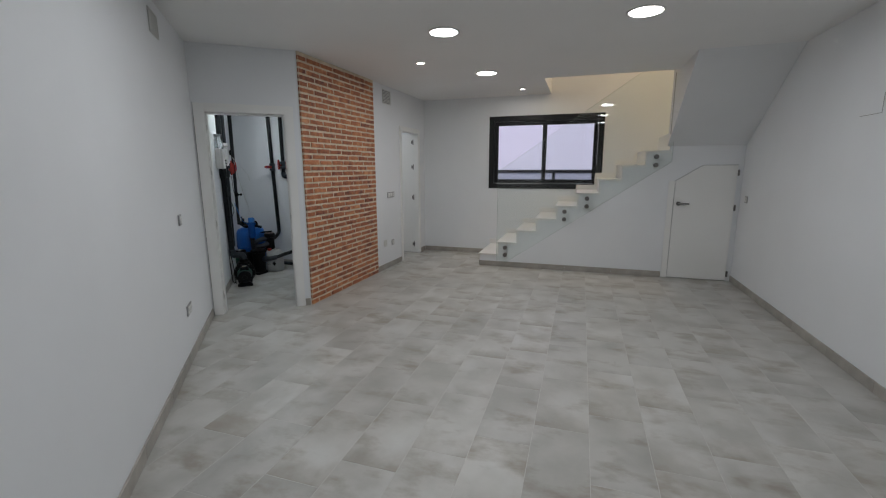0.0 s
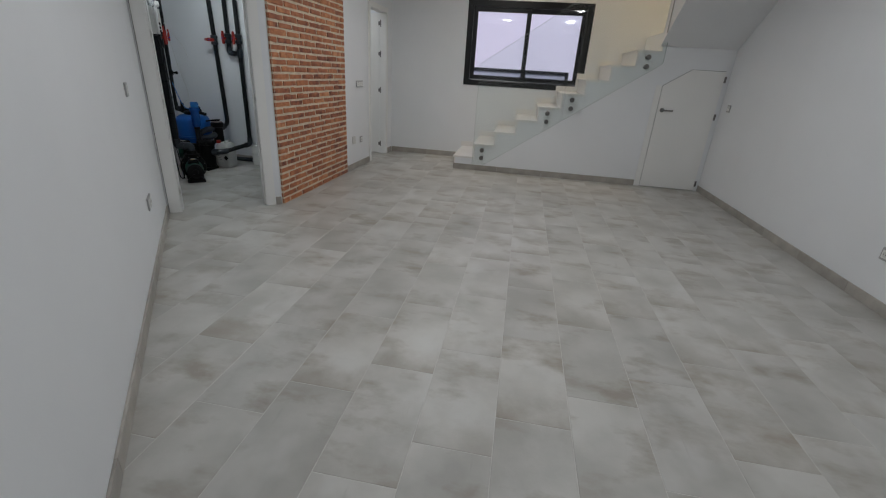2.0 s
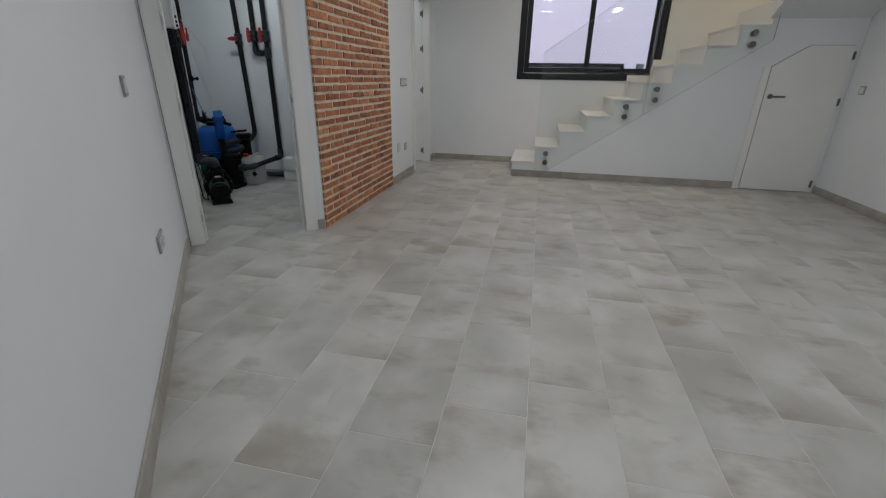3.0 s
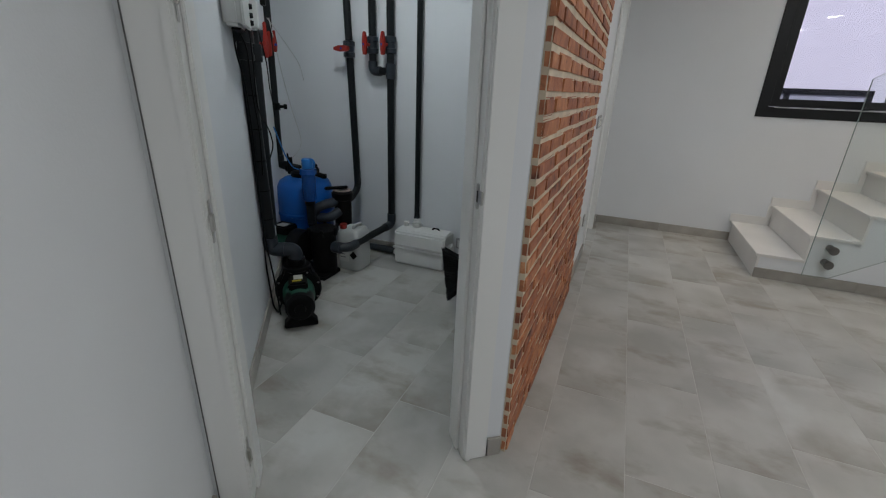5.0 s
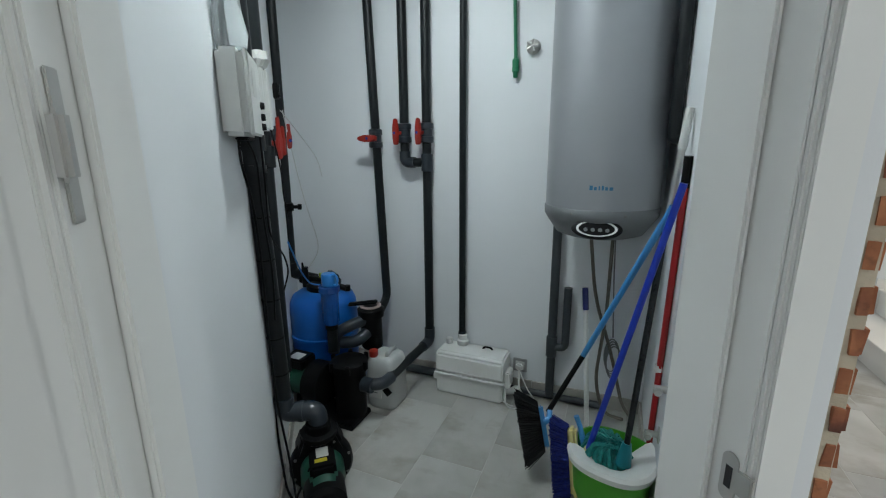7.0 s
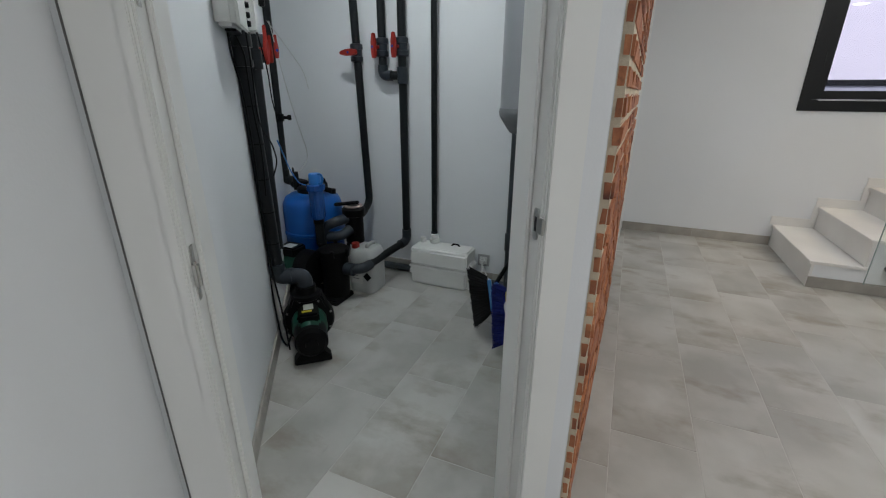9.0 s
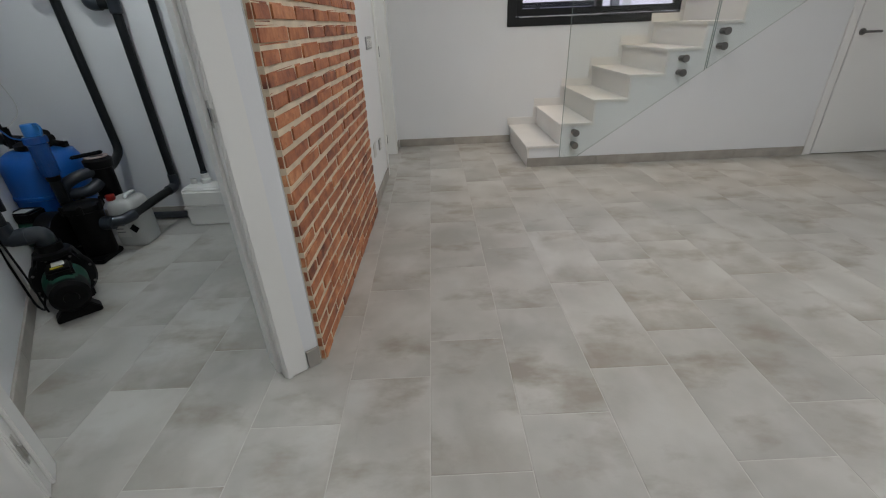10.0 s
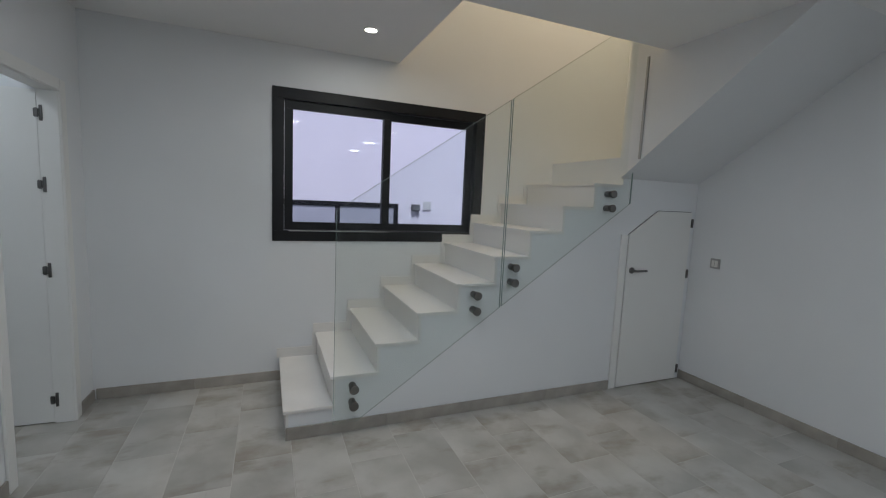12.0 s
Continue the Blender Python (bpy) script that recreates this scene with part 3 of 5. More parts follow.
# ---- utility doorway ----
ud = structure(thing("door_3", "white lacquered door frame with steel hinges and no leaf", "door frame", at=ANGLED), "white lacquered door frame with steel hinges and no leaf", "door frame")
bm = bmesh.new()
for u0, u1, z0, z1 in ((OPEN_U0 - 0.018, OPEN_U0, 0, OPEN_Z + 0.018), (OPEN_U1, OPEN_U1 + 0.018, 0, OPEN_Z + 0.018), (OPEN_U0, OPEN_U1, OPEN_Z, OPEN_Z + 0.018)):
    box(u0, u1, -0.004, 0.131, z0, z1, 0.002, bm=bm)
part("jamb", bm, LACQUER, ud)
bm = bmesh.new()
for u0, u1, z0, z1 in ((OPEN_U0, OPEN_U0 + 0.011, 0, OPEN_Z), (OPEN_U1 - 0.011, OPEN_U1, 0, OPEN_Z), (OPEN_U0 + 0.011, OPEN_U1 - 0.011, OPEN_Z - 0.011, OPEN_Z)):
    box(u0 + (0.0004 if u0 == OPEN_U0 else 0), u1, 0.042, 0.130, z0, z1, 0.003, bm=bm)
part("stop", bm, LACQUER, ud)
for u0, u1 in ((0.016, OPEN_U0 - 0.003), (OPEN_U1 + 0.003, OPEN_U1 + 0.088)):
    part("casing", box(u0, u1, -0.013, -0.001, 0, OPEN_Z + 0.08, 0.004), LACQUER, ud)
    bead = (u1 - 0.022, u1 - 0.004) if u0 < 0.1 else (u0 + 0.004, u0 + 0.022)
    part("casing_bead", box(*bead, -0.0165, -0.0125, 0, OPEN_Z + 0.07, 0.0018), LACQUER, ud)
    part("casing", box(u0 + 0.003, u1 - 0.003, 0.126, 0.137, 0, OPEN_Z + 0.07, 0.003), LACQUER, ud)
part("casing", box(OPEN_U0 - 0.003, OPEN_U1 + 0.003, -0.013, -0.001, OPEN_Z + 0.003, OPEN_Z + 0.08, 0.004), LACQUER, ud)
# Grey strip colours in the shade of the open joint beside the casing.
part("joint_shade", box(0.0125, 0.0156, -0.009, -0.001, 0, OPEN_Z + 0.08), mat("grey_shadow_joint", (0.16, 0.155, 0.15), 0.8), ud, "grey strip drawn for the shade in the open joint beside the casing")
for z in (0.19, 0.935, 1.43, 1.85):
    h = bmesh.new()
    box(OPEN_U0 + 0.0003, OPEN_U0 + 0.0028, 0.004, 0.020, z - 0.055, z + 0.055, 0.001, bm=h)
    box(OPEN_U0 + 0.002, OPEN_U0 + 0.013, -0.010, 0.005, z - 0.024, z + 0.026, 0.004, bm=h)
    part("hinge", h, CHROME, ud, "satin steel hinge plate")
plate_out = [(0.015 + 0.012 * math.cos(k * math.pi / 8), 0.026 + 0.012 * math.sin(k * math.pi / 8)) for k in range(9)]
plate_out += [(0.015 - 0.012 * math.cos(k * math.pi / 8), -0.026 - 0.012 * math.sin(k * math.pi / 8)) for k in range(9)]
sp = part("strike_plate", prism([(v, 0.977 + z) for v, z in plate_out], "x", OPEN_U1 - 0.0026, OPEN_U1 - 0.0003), CHROME, ud, "satin steel strike plate")
part("latch_slot", box(OPEN_U1 - 0.0032, OPEN_U1 - 0.0024, 0.010, 0.020, 0.960, 0.994), RUBBER, sp, "dark latch slot")
part("lip", box(OPEN_U1 - 0.0030, OPEN_U1 + 0.004, -0.0185, 0.006, 0.958, 0.996, 0.002), CHROME, sp, "steel lip of the plate")

# ---- ceiling lights ----
def downlight(x, y, r, m, label, group):
    d = thing("ceiling_light", label, "ceiling light", group, (x, y, CEIL))
    part("trim_ring", lathe([(r * 0.86, -0.001), (r, -0.001), (r, -0.006), (r * 0.96, -0.010), (r * 0.88, -0.008)], 40, caps=False), WHITEP, d, smooth=True)
    part("diffuser", lathe([(r * 0.88, -0.001), (r * 0.88, -0.006), (0.001, -0.0062)], 40), m, d, "lit opal diffuser")


for x, y in LAMPS:
    downlight(x, y, 0.135, LED, "round white recessed downlight, lit", "round downlights in the ceiling")
for x, y in SPOTS:
    downlight(x, y, 0.045, WARM, "small round recessed spotlight, lit warm", "small spotlights in the ceiling")
downlight(-3.85, 4.45, 0.135, LED, "round white recessed downlight in the utility room", "")


# ---- switches, sockets, vents ----
def plate(name, label, category, m, n=1, kind="switch"):
    t = thing(name, label, category, "", m)
    w = 0.012 + 0.071 * n
    part("frame", box(-w / 2, w / 2, -0.010, -0.0012, -0.0415, 0.0415, 0.003), SILVER, t)
    for i in range(n):
        x = (i - (n - 1) / 2) * 0.071
        part("insert", box(x - 0.027, x + 0.027, -0.013, -0.010, -0.027, 0.027, 0.002), SILVER if kind == "blank" else WHITEP, t)
        if kind == "socket":
            s = part("socket_well", lathe([(0.019, 0.0), (0.019, 0.0012), (0.0, 0.0012)], 20, m=pose(x, -0.0131, 0, 90)), BOXP, t, "round socket face")
            for dx in (-0.0095, 0.0095):
                part("pin_hole", lathe([(0.0028, 0), (0.0028, 0.0006), (0.0, 0.0006)], 8, m=pose(x + dx, -0.0145, 0, 90)), RUBBER, s)
        elif kind == "switch":
            part("rocker_split", box(x - 0.0008, x + 0.0008, -0.0136, -0.0129, -0.025, 0.025), GREY, t)
    return t


LW = lambda v, z: Matrix.Translation(uv(0, v, z)) @ pose(0, 0, 0, 0, 0, ANG + 90)
plate("light_switch", "silver framed light switch on the angled wall", "switch", LW(-0.985, 1.085))
plate("wall_socket", "silver framed double wall socket near the floor", "socket", LW(-1.02, 0.392), 2, "socket")
plate("light_switch", "silver framed light switch beside the cupboard door", "switch", pose(XR, 6.03, 1.078, 0, 0, -90))
plate("wall_socket", "silver framed double socket low on the long wall", "socket", pose(XR, 3.09, 0.36, 0, 0, -90), 2, "socket")
plate("wall_socket", "silver framed row of three sockets low on the wall", "socket", pose(XR, 2.765, 0.348, 0, 0, -90), 3, "socket")
plate("light_switch", "silver framed triple light switch by the far doorway", "switch", SKEW @ pose(XL, 5.822, 1.08, 0, 0, 90), 3)
plate("wall_socket", "silver framed wall socket by the far doorway", "socket", SKEW @ pose(XL, 5.850, 0.362, 0, 0, 90), 1, "socket")
bp = thing("blank_plate", "pale square blank cover plate near the floor", "wall plate", at=SKEW)
part("cover", box(XL + 0.001, XL + 0.007, 5.555, 5.655, 0.330, 0.430, 0.002), BOXP, bp)
plate("wall_socket", "silver framed socket with a white plug", "socket", pose(-3.515, 5.43, 0.167, 0, 0, 0), 1, "socket")


def vent(m, w, h):
    t = thing("wall_vent", "small pale slatted ventilation grille high on the wall", "vent", "", m)
    part("frame", rect_frame(-w / 2, w / 2, -h / 2, h / 2, 0.014, -0.010, -0.001), BOXP, t)
    part("backing", box(-w / 2 + 0.012, w / 2 - 0.012, -0.0025, -0.0012, -h / 2 + 0.012, h / 2 - 0.012), GREY, t)
    n = 8
    for i in range(n):
        z = -h / 2 + 0.018 + (h - 0.036) * (i + 0.5) / n
        part("slat", box(-w / 2 + 0.013, w / 2 - 0.013, -0.008, -0.0035, z - 0.006, z + 0.005, 0.001, seg=1), BOXP, t)


vent(LW(-1.085, 2.44), 0.22, 0.16)
vent(SKEW @ pose(XL, 5.76, 2.452, 0, 0, 90), 0.25, 0.19)
ap = thing("access_panel", "flush white access panel high on the long wall", "access panel")
part("cover", box(XR - 0.0022, XR - 0.001, 3.755, 4.30, 1.83, 2.28), WALL, ap)
# Thin silver strips on the wall draw the shade of the panel's gap.
part("gap_shade", box(XR - 0.0030, XR - 0.0012, 3.749, 4.0, 1.824, 1.829), SILVER, ap)
part("gap_shade", box(XR - 0.0030, XR - 0.0012, 3.748, 3.754, 1.824, 1.96), SILVER, ap)

# ---- utility room: pipes ----
def pipe_run(name, label, pts, r, bend, m=PVC):
    t = thing(name, label, "pipe")
    part("pipe", tube(pts, r, 16, bend=bend), m, t, smooth=True)
    return t


def coupling(parent, x, y, z, r, h, m=PVC2):
    part("coupling", lathe([(r * 0.9, -h / 2), (r, -h / 2 + 0.004), (r, h / 2 - 0.004), (r * 0.9, h / 2)], 20, m=pose(x, y, z)), m, parent, smooth=True)


def ball_valve(parent, x, y, z, r, out, turn=0.0):
    """A PVC ball valve on an upright pipe; out is the way that the handle points."""
    part("valve_body", lathe([(r * 1.25, -0.055), (r * 1.55, -0.05), (r * 1.55, -0.022), (r * 1.3, -0.02), (r * 1.35, 0.02), (r * 1.55, 0.022), (r * 1.55, 0.05), (r * 1.25, 0.055)], 20, m=pose(x, y, z)), PVC2, parent, smooth=True)
    ang = math.degrees(math.atan2(out[1], out[0])) + 90
    base = pose(x, y, z, 0, 0, ang)
    h = bmesh.new()
    lathe([(0.011, 0), (0.011, 0.04)], 12, h, base @ pose(0, -r * 1.2, 0, 90))
    grip = prism([(-0.070, -0.008), (-0.025, -0.018), (0.025, -0.018), (0.058, -0.012), (0.058, 0.012), (0.025, 0.018), (-0.025, 0.018), (-0.070, 0.008)], "y", -0.010, 0.010, bevel=0.004)
    bmesh.ops.transform(grip, matrix=base @ pose(0, -r * 1.2 - 0.038, 0, 0, turn) @ Matrix.Diagonal((1.12, 1.1, 1.1, 1)), verts=grip.verts)
    me = bpy.data.meshes.new("grip")
    grip.to_mesh(me)
    h.from_mesh(me)
    hh = part("handle", h, REDP, parent, "red valve handle", smooth=True)
    part("cap", lathe([(0.008, 0), (0.008, 0.003), (0, 0.003)], 12, m=base @ pose(0, -r * 1.2 - 0.0485, 0, 90)), BLUEDOT, hh)


YP = 5.385
TOPZ = CEIL - 0.002
t = pipe_run("water_pipe", "dark grey PVC pipe with a red valve on the wall", [(-4.455, YP, TOPZ), (-4.385, YP, 0.50), (-4.375, 5.27, 0.44), (-4.36, 5.17, 0.44)], 0.026, 0.05)
ball_valve(t, -4.421, YP, 1.490, 0.026, (-0.18, -1), 0)
t = pipe_run("water_pipe", "dark grey PVC pipe with a red valve joining its neighbour", [(-4.228, YP, TOPZ), (-4.228, YP, 1.352), (-4.10, YP, 1.352)], 0.026, 0.045)
ball_valve(t, -4.228, YP, 1.517, 0.026, (-0.35, -1), 90)
part("elbow", tube([(-4.228, YP, 1.415), (-4.228, YP, 1.352), (-4.165, YP, 1.352)], 0.032, 16, bend=0.04), PVC2, t, smooth=True)
t = pipe_run("water_pipe", "dark grey PVC pipe running down to the pool pump", [(-4.087, YP, TOPZ), (-4.087, YP, 0.245), (-4.13, 4.86, 0.215), (-4.22, 4.83, 0.215)], 0.026, 0.05)
ball_valve(t, -4.087, YP, 1.517, 0.026, (-0.35, -1), 90)
coupling(t, -4.087, YP, 1.352, 0.034, 0.10)
part("elbow", tube([(-4.087, YP, 0.33), (-4.087, YP, 0.245), (-4.095, 5.30, 0.240)], 0.032, 16, bend=0.045), PVC2, t, smooth=True)
part("elbow", tube([(-4.122, 4.94, 0.218), (-4.13, 4.865, 0.215), (-4.20, 4.835, 0.215)], 0.033, 16, bend=0.05), PVC2, t, smooth=True)
t = pipe_run("drain_pipe", "thin dark grey pipe rising from the white pump box", [(-3.873, YP + 0.01, TOPZ), (-3.873, YP + 0.01, 0.30)], 0.019, 0)
coupling(t, -3.873, YP + 0.01, 0.315, 0.023, 0.05)
t = pipe_run("drain_pipe", "grey drain pipe with an open side branch", [(-3.335, YP + 0.005, 0.03), (-3.335, YP + 0.005, 1.22)], 0.024, 0, PVC3)
part("branch", tube([(-3.335, YP + 0.005, 0.335), (-3.262, YP + 0.005, 0.335), (-3.262, YP + 0.005, 0.69)], 0.022, 16, bend=0.035), PVC3, t, smooth=True)
coupling(t, -3.335, YP + 0.005, 0.335, 0.030, 0.12, PVC3)
pipe_run("waste_pipe", "dark grey waste pipe along the floor", [(-3.57, 5.392, 0.024), (-3.02, 5.392, 0.024)], 0.020, 0, PVC3)
pipe_run("waste_pipe", "dark grey waste pipe behind the white drum", [(-4.5, 5.375, 0.034), (-3.99, 5.375, 0.034)], 0.026, 0, PVC3)

# big pipes in the corner of the angled wall
def U(u, v, z):
    return tuple(uv(u + 0.018, v, z))


t = pipe_run("pool_pipe", "thick dark grey PVC pipe down to the front pump", [U(0.048, 1.27, TOPZ), U(0.048, 1.27, 1.42), U(0.062, 1.33, 0.365), U(0.17, 1.31, 0.365), U(0.19, 1.305, 0.29)], 0.032, 0.05)
un = bmesh.new()
for z0, z1, r in ((1.350, 1.376, 0.043), (1.376, 1.425, 0.038), (1.425, 1.480, 0.047)):
    tube([U(0.048, 1.268, z0), U(0.048, 1.268, z1)], r, 20, un)
part("union", un, PVC, t, "wide dark grey union", smooth=True)
part("elbow", tube([U(0.061, 1.325, 0.44), U(0.062, 1.33, 0.365), U(0.125, 1.318, 0.365)], 0.040, 18, bend=0.05), PVC2, t, smooth=True)
part("elbow", tube([U(0.13, 1.317, 0.365), U(0.19, 1.305, 0.365), U(0.19, 1.305, 0.30)], 0.040, 18, bend=0.05), PVC2, t, smooth=True)
part("elbow_collar", tube([U(0.118, 1.319, 0.365), U(0.136, 1.316, 0.365)], 0.043, 18), PVC2, t, smooth=True)
for k in range(5):
    z = 0.55 + 0.16 * k
    d = (1.42 - z) / 1.055
    part("cable_tie", tube([U(0.048 + 0.014 * d, 1.27 + 0.06 * d, z), U(0.048 + 0.014 * d, 1.27 + 0.06 * d, z + 0.006)], 0.0338, 18), BLACKP, t)
t = pipe_run("pool_pipe", "dark grey PVC pipe beside the thick pipe", [U(0.057, 1.62, TOPZ), U(0.056, 1.61, 1.4), U(0.058, 1.52, 0.45)], 0.026, 0.04)
coupling(t, *U(0.056, 1.61, 1.40), 0.036, 0.09, PVC)
t = pipe_run("pool_pipe", "dark grey PVC pipe down to the blue filter tank", [U(0.074, 2.40, TOPZ), U(0.062, 2.42, 1.2), U(0.055, 2.43, 0.66), U(0.20, 2.34, 0.64)], 0.027, 0.05)
part("elbow", tube([U(0.056, 2.43, 0.73), U(0.055, 2.43, 0.66), U(0.125, 2.387, 0.65)], 0.034, 16, bend=0.045), PVC, t, smooth=True)
x, y, z = U(0.062, 2.42, 1.085)
coupling(t, x, y, z, 0.036, 0.05, BLACKP)
part("tap", tube([U(0.07, 2.42, 1.085), U(0.128, 2.405, 1.085)], 0.011, 10), BLACKP, t, "small black drain tap", smooth=True)
part("tap_knob", lathe([(0.016, -0.012), (0.018, -0.008), (0.018, 0.008), (0.016, 0.012)], 10, m=pose(*U(0.134, 2.404, 1.085), 0, 90, ANG)), BLACKP, t, smooth=True)
x, y, z = U(0.055, 1.90, 1.47)
rv = thing("valve", "large red handled valve on the corner pipes", "valve")
part("valve_body", lathe([(0.032, -0.07), (0.040, -0.06), (0.040, -0.025), (0.034, -0.02), (0.034, 0.02), (0.040, 0.025), (0.040, 0.06), (0.032, 0.07)], 20, m=pose(x, y, z)), PVC2, rv, smooth=True)
SPADE = [(-0.014, -0.082), (0.012, -0.078), (0.026, -0.03), (0.027, 0.01), (0.010, 0.05), (0.006, 0.108), (-0.006, 0.108), (-0.010, 0.05), (-0.024, 0.01), (-0.024, -0.035)]
for (a, b, c), k, w in (((0.098, 1.80, 1.468), 1.0, 0.72), ((0.107, 1.93, 1.462), 0.74, 0.36), ((0.128, 2.05, 1.487), 0.66, 0.55)):
    paddle = prism(SPADE, "x", -0.009, 0.009, bevel=0.004)
    bmesh.ops.transform(paddle, matrix=pose(*U(a, b, c), 0, 0, ANG - 25) @ Matrix.Diagonal((1, w, k, 1)), verts=paddle.verts)
    grip = part("handle", paddle, REDP, rv, "red plastic handle", smooth=True)
    if k < 0.7:
        part("cap", lathe([(0.008, 0), (0.008, 0.003), (0, 0.003)], 12, m=pose(*U(a + 0.006, b - 0.022, c - 0.012), 90, 0, ANG)), BLUEDOT, grip)
part("stem", tube([U(0.055, 1.82, 1.456), U(0.100, 1.80, 1.456)], 0.016, 12), REDP, rv, smooth=True)
pipe_run("cable_trunking", "narrow pale trunking behind the pipes", [U(0.032, 1.36, TOPZ), U(0.032, 1.36, 0.1)], 0.009, 0, BOXP)

# ---- control box on the angled wall ----
cb = thing("control_box", "pale grey electrical control box mounted on the wall", "control box", at=ANGLED @ pose(0.036, 0, 0))
part("case", box(0.001, 0.066, 0.97, 1.20, 1.467, 1.70, 0.012, seg=4), BOXP, cb, smooth=True)
part("cover", box(0.0665, 0.083, 0.973, 1.197, 1.470, 1.697, 0.006, seg=3), BOXP, cb, smooth=True)
part("cable_clamp", box(0.02, 0.06, 1.03, 1.14, 1.457, 1.4665, 0.003), BLACKP, cb)
for z in (1.50, 1.53, 1.565):
    part("switch", lathe([(0.012, 0), (0.010, 0.012), (0, 0.013)], 12, m=pose(0.083, 1.17, z, 0, 90)), BLACKP, cb, "black toggle switch")
part("label_plate", box(0.0825, 0.084, 1.03, 1.10, 1.58, 1.66), LABEL, cb)
cb2 = thing("junction_box", "narrow white switch box behind the control box", "electrical box", at=ANGLED @ pose(0.044, 0, 0))
part("case", box(0.001, 0.070, 1.40, 1.50, 1.50, 1.72, 0.006), WHITEP, cb2)
part("lid", box(0.0705, 0.080, 1.405, 1.495, 1.505, 1.715, 0.003), WHITEP, cb2)
bag = bmesh.new()
lathe([(0.03, 0.0), (0.045, 0.01), (0.047, 0.05), (0.040, 0.10), (0.034, 0.13), (0.040, 0.15), (0.052, 0.165), (0.045, 0.163), (0.028, 0.14), (0.0, 0.13)], 24, bag, pose(*U(0.048, 1.06, 1.7005)))
for v in bag.verts:
    o = noise.noise(v.co * 28)
    v.co += Vector((o, noise.noise(v.co * 31 + Vector((5, 1, 2))), 0)) * 0.016
bg = tagged(part("plastic_bag", bag, mat("cloudy_film", (0.78, 0.82, 0.82), 0.15, trans=0.75), smooth=True), "crumpled clear plastic bag standing on the control box", "bag")
pb = bmesh.new()
lathe([(0.0, 0.0), (0.03, 0.004), (0.04, 0.03), (0.03, 0.06), (0.0, 0.065)], 14, pb, pose(*U(0.078, 1.45, 1.722)))
for v in pb.verts:
    v.co += Vector((noise.noise(v.co * 40), noise.noise(v.co * 40 + Vector((9, 3, 1))), noise.noise(v.co * 40 + Vector((2, 8, 1))) * 0.3)) * 0.018
tagged(part("paper_bundle", pb, LABEL), "crumpled white paper on the junction box", "paper")

# ---- blue filter tank ----
TX, TY = -4.665, 5.10
ft = thing("filter_tank", "blue plastic pool filter tank with black fittings", "filter tank", at=(TX, TY, 0))
part("lower_shell", lathe([(0.13, 0.0), (0.165, 0.012), (0.185, 0.06), (0.195, 0.20), (0.197, 0.335)], 40), BLUET, ft, smooth=True)
part("seam_band", lathe([(0.197, 0.335), (0.207, 0.339), (0.207, 0.357), (0.199, 0.361)], 40), BLUET, ft, smooth=True)
part("upper_shell", lathe([(0.199, 0.36), (0.200, 0.49), (0.194, 0.54), (0.176, 0.58), (0.14, 0.602), (0.09, 0.61), (0.0, 0.612)], 40), BLUET, ft, smooth=True)
part("lid", lathe([(0.085, 0.608), (0.092, 0.615), (0.092, 0.64), (0.07, 0.65), (0.0, 0.652)], 24), BLACKP, ft, "black screw lid", smooth=True)
for a, b, r in (((-0.10, -0.02, 0.63), (-0.10, -0.02, 0.74), 0.016), ((-0.02, 0.03, 0.645), (0.03, 0.05, 0.70), 0.020), ((0.03, 0.05, 0.69), (0.10, 0.0, 0.69), 0.024)):
    part("fitting", tube([a, b], r, 12), BLACKP, ft, smooth=True)
for a, b, r in (((-0.17, 0.02, 0.645), (0.10, 0.03, 0.655), 0.026), ((-0.05, -0.06, 0.62), (0.09, -0.05, 0.64), 0.020), ((0.06, 0.02, 0.64), (0.15, 0.03, 0.62), 0.018)):
    part("manifold", tube([a, b], r, 14), BLACKP, ft, smooth=True)
part("probe", tube([(-0.10, -0.03, 0.62), (-0.108, -0.03, 0.70), (-0.112, -0.03, 0.77)], [0.017, 0.011, 0.005], 12), BLACKP, ft, smooth=True)
part("plug", lathe([(0.012, 0.675), (0.012, 0.70), (0.0, 0.702)], 12, m=pose(-0.02, 0.02, 0)), mat("yellow_green_cap", (0.30, 0.36, 0.03), 0.5), ft, "yellow-green plug")
part("valve_cap", lathe([(0.022, 0.60), (0.022, 0.63), (0.0, 0.632)], 14, m=pose(0.14, 0.05, 0)), BLACKP, ft)
cc = thing("cartridge_filter", "clear blue cartridge water filter on a pipe", "water filter", at=(-4.462, 4.902, 0.035))
CBLUE = mat("clear_blue_plastic", (0.012, 0.085, 0.34), 0.14, var=0.12, scale=14)
part("bowl", lathe([(0.028, 0.452), (0.037, 0.458), (0.041, 0.475), (0.047, 0.652)], 28), CBLUE, cc, "clear blue bowl", smooth=True)
for k in range(10):
    a = k * math.pi / 5
    part("rib", box(-0.003, 0.003, -0.0015, 0.003, 0.47, 0.64, 0.001, seg=1, m=pose(0.043 * math.cos(a), 0.043 * math.sin(a), 0, 0, 0, math.degrees(a) - 90)), CBLUE, cc)
part("ring_nut", lathe([(0.052, 0.640), (0.057, 0.645), (0.057, 0.676), (0.050, 0.682)], 12), CBLUE, cc, smooth=False)
part("head", lathe([(0.036, 0.680), (0.038, 0.684), (0.038, 0.738), (0.034, 0.746), (0.0, 0.748)], 24), BLUEL, cc, smooth=True)
part("loop", tube([(0.02, -0.01, 0.742), (0.055, -0.01, 0.748), (0.068, -0.01, 0.725), (0.058, -0.01, 0.685), (0.034, -0.01, 0.690)], 0.006, 10, bend=0.02), BLUEL, cc, smooth=True)
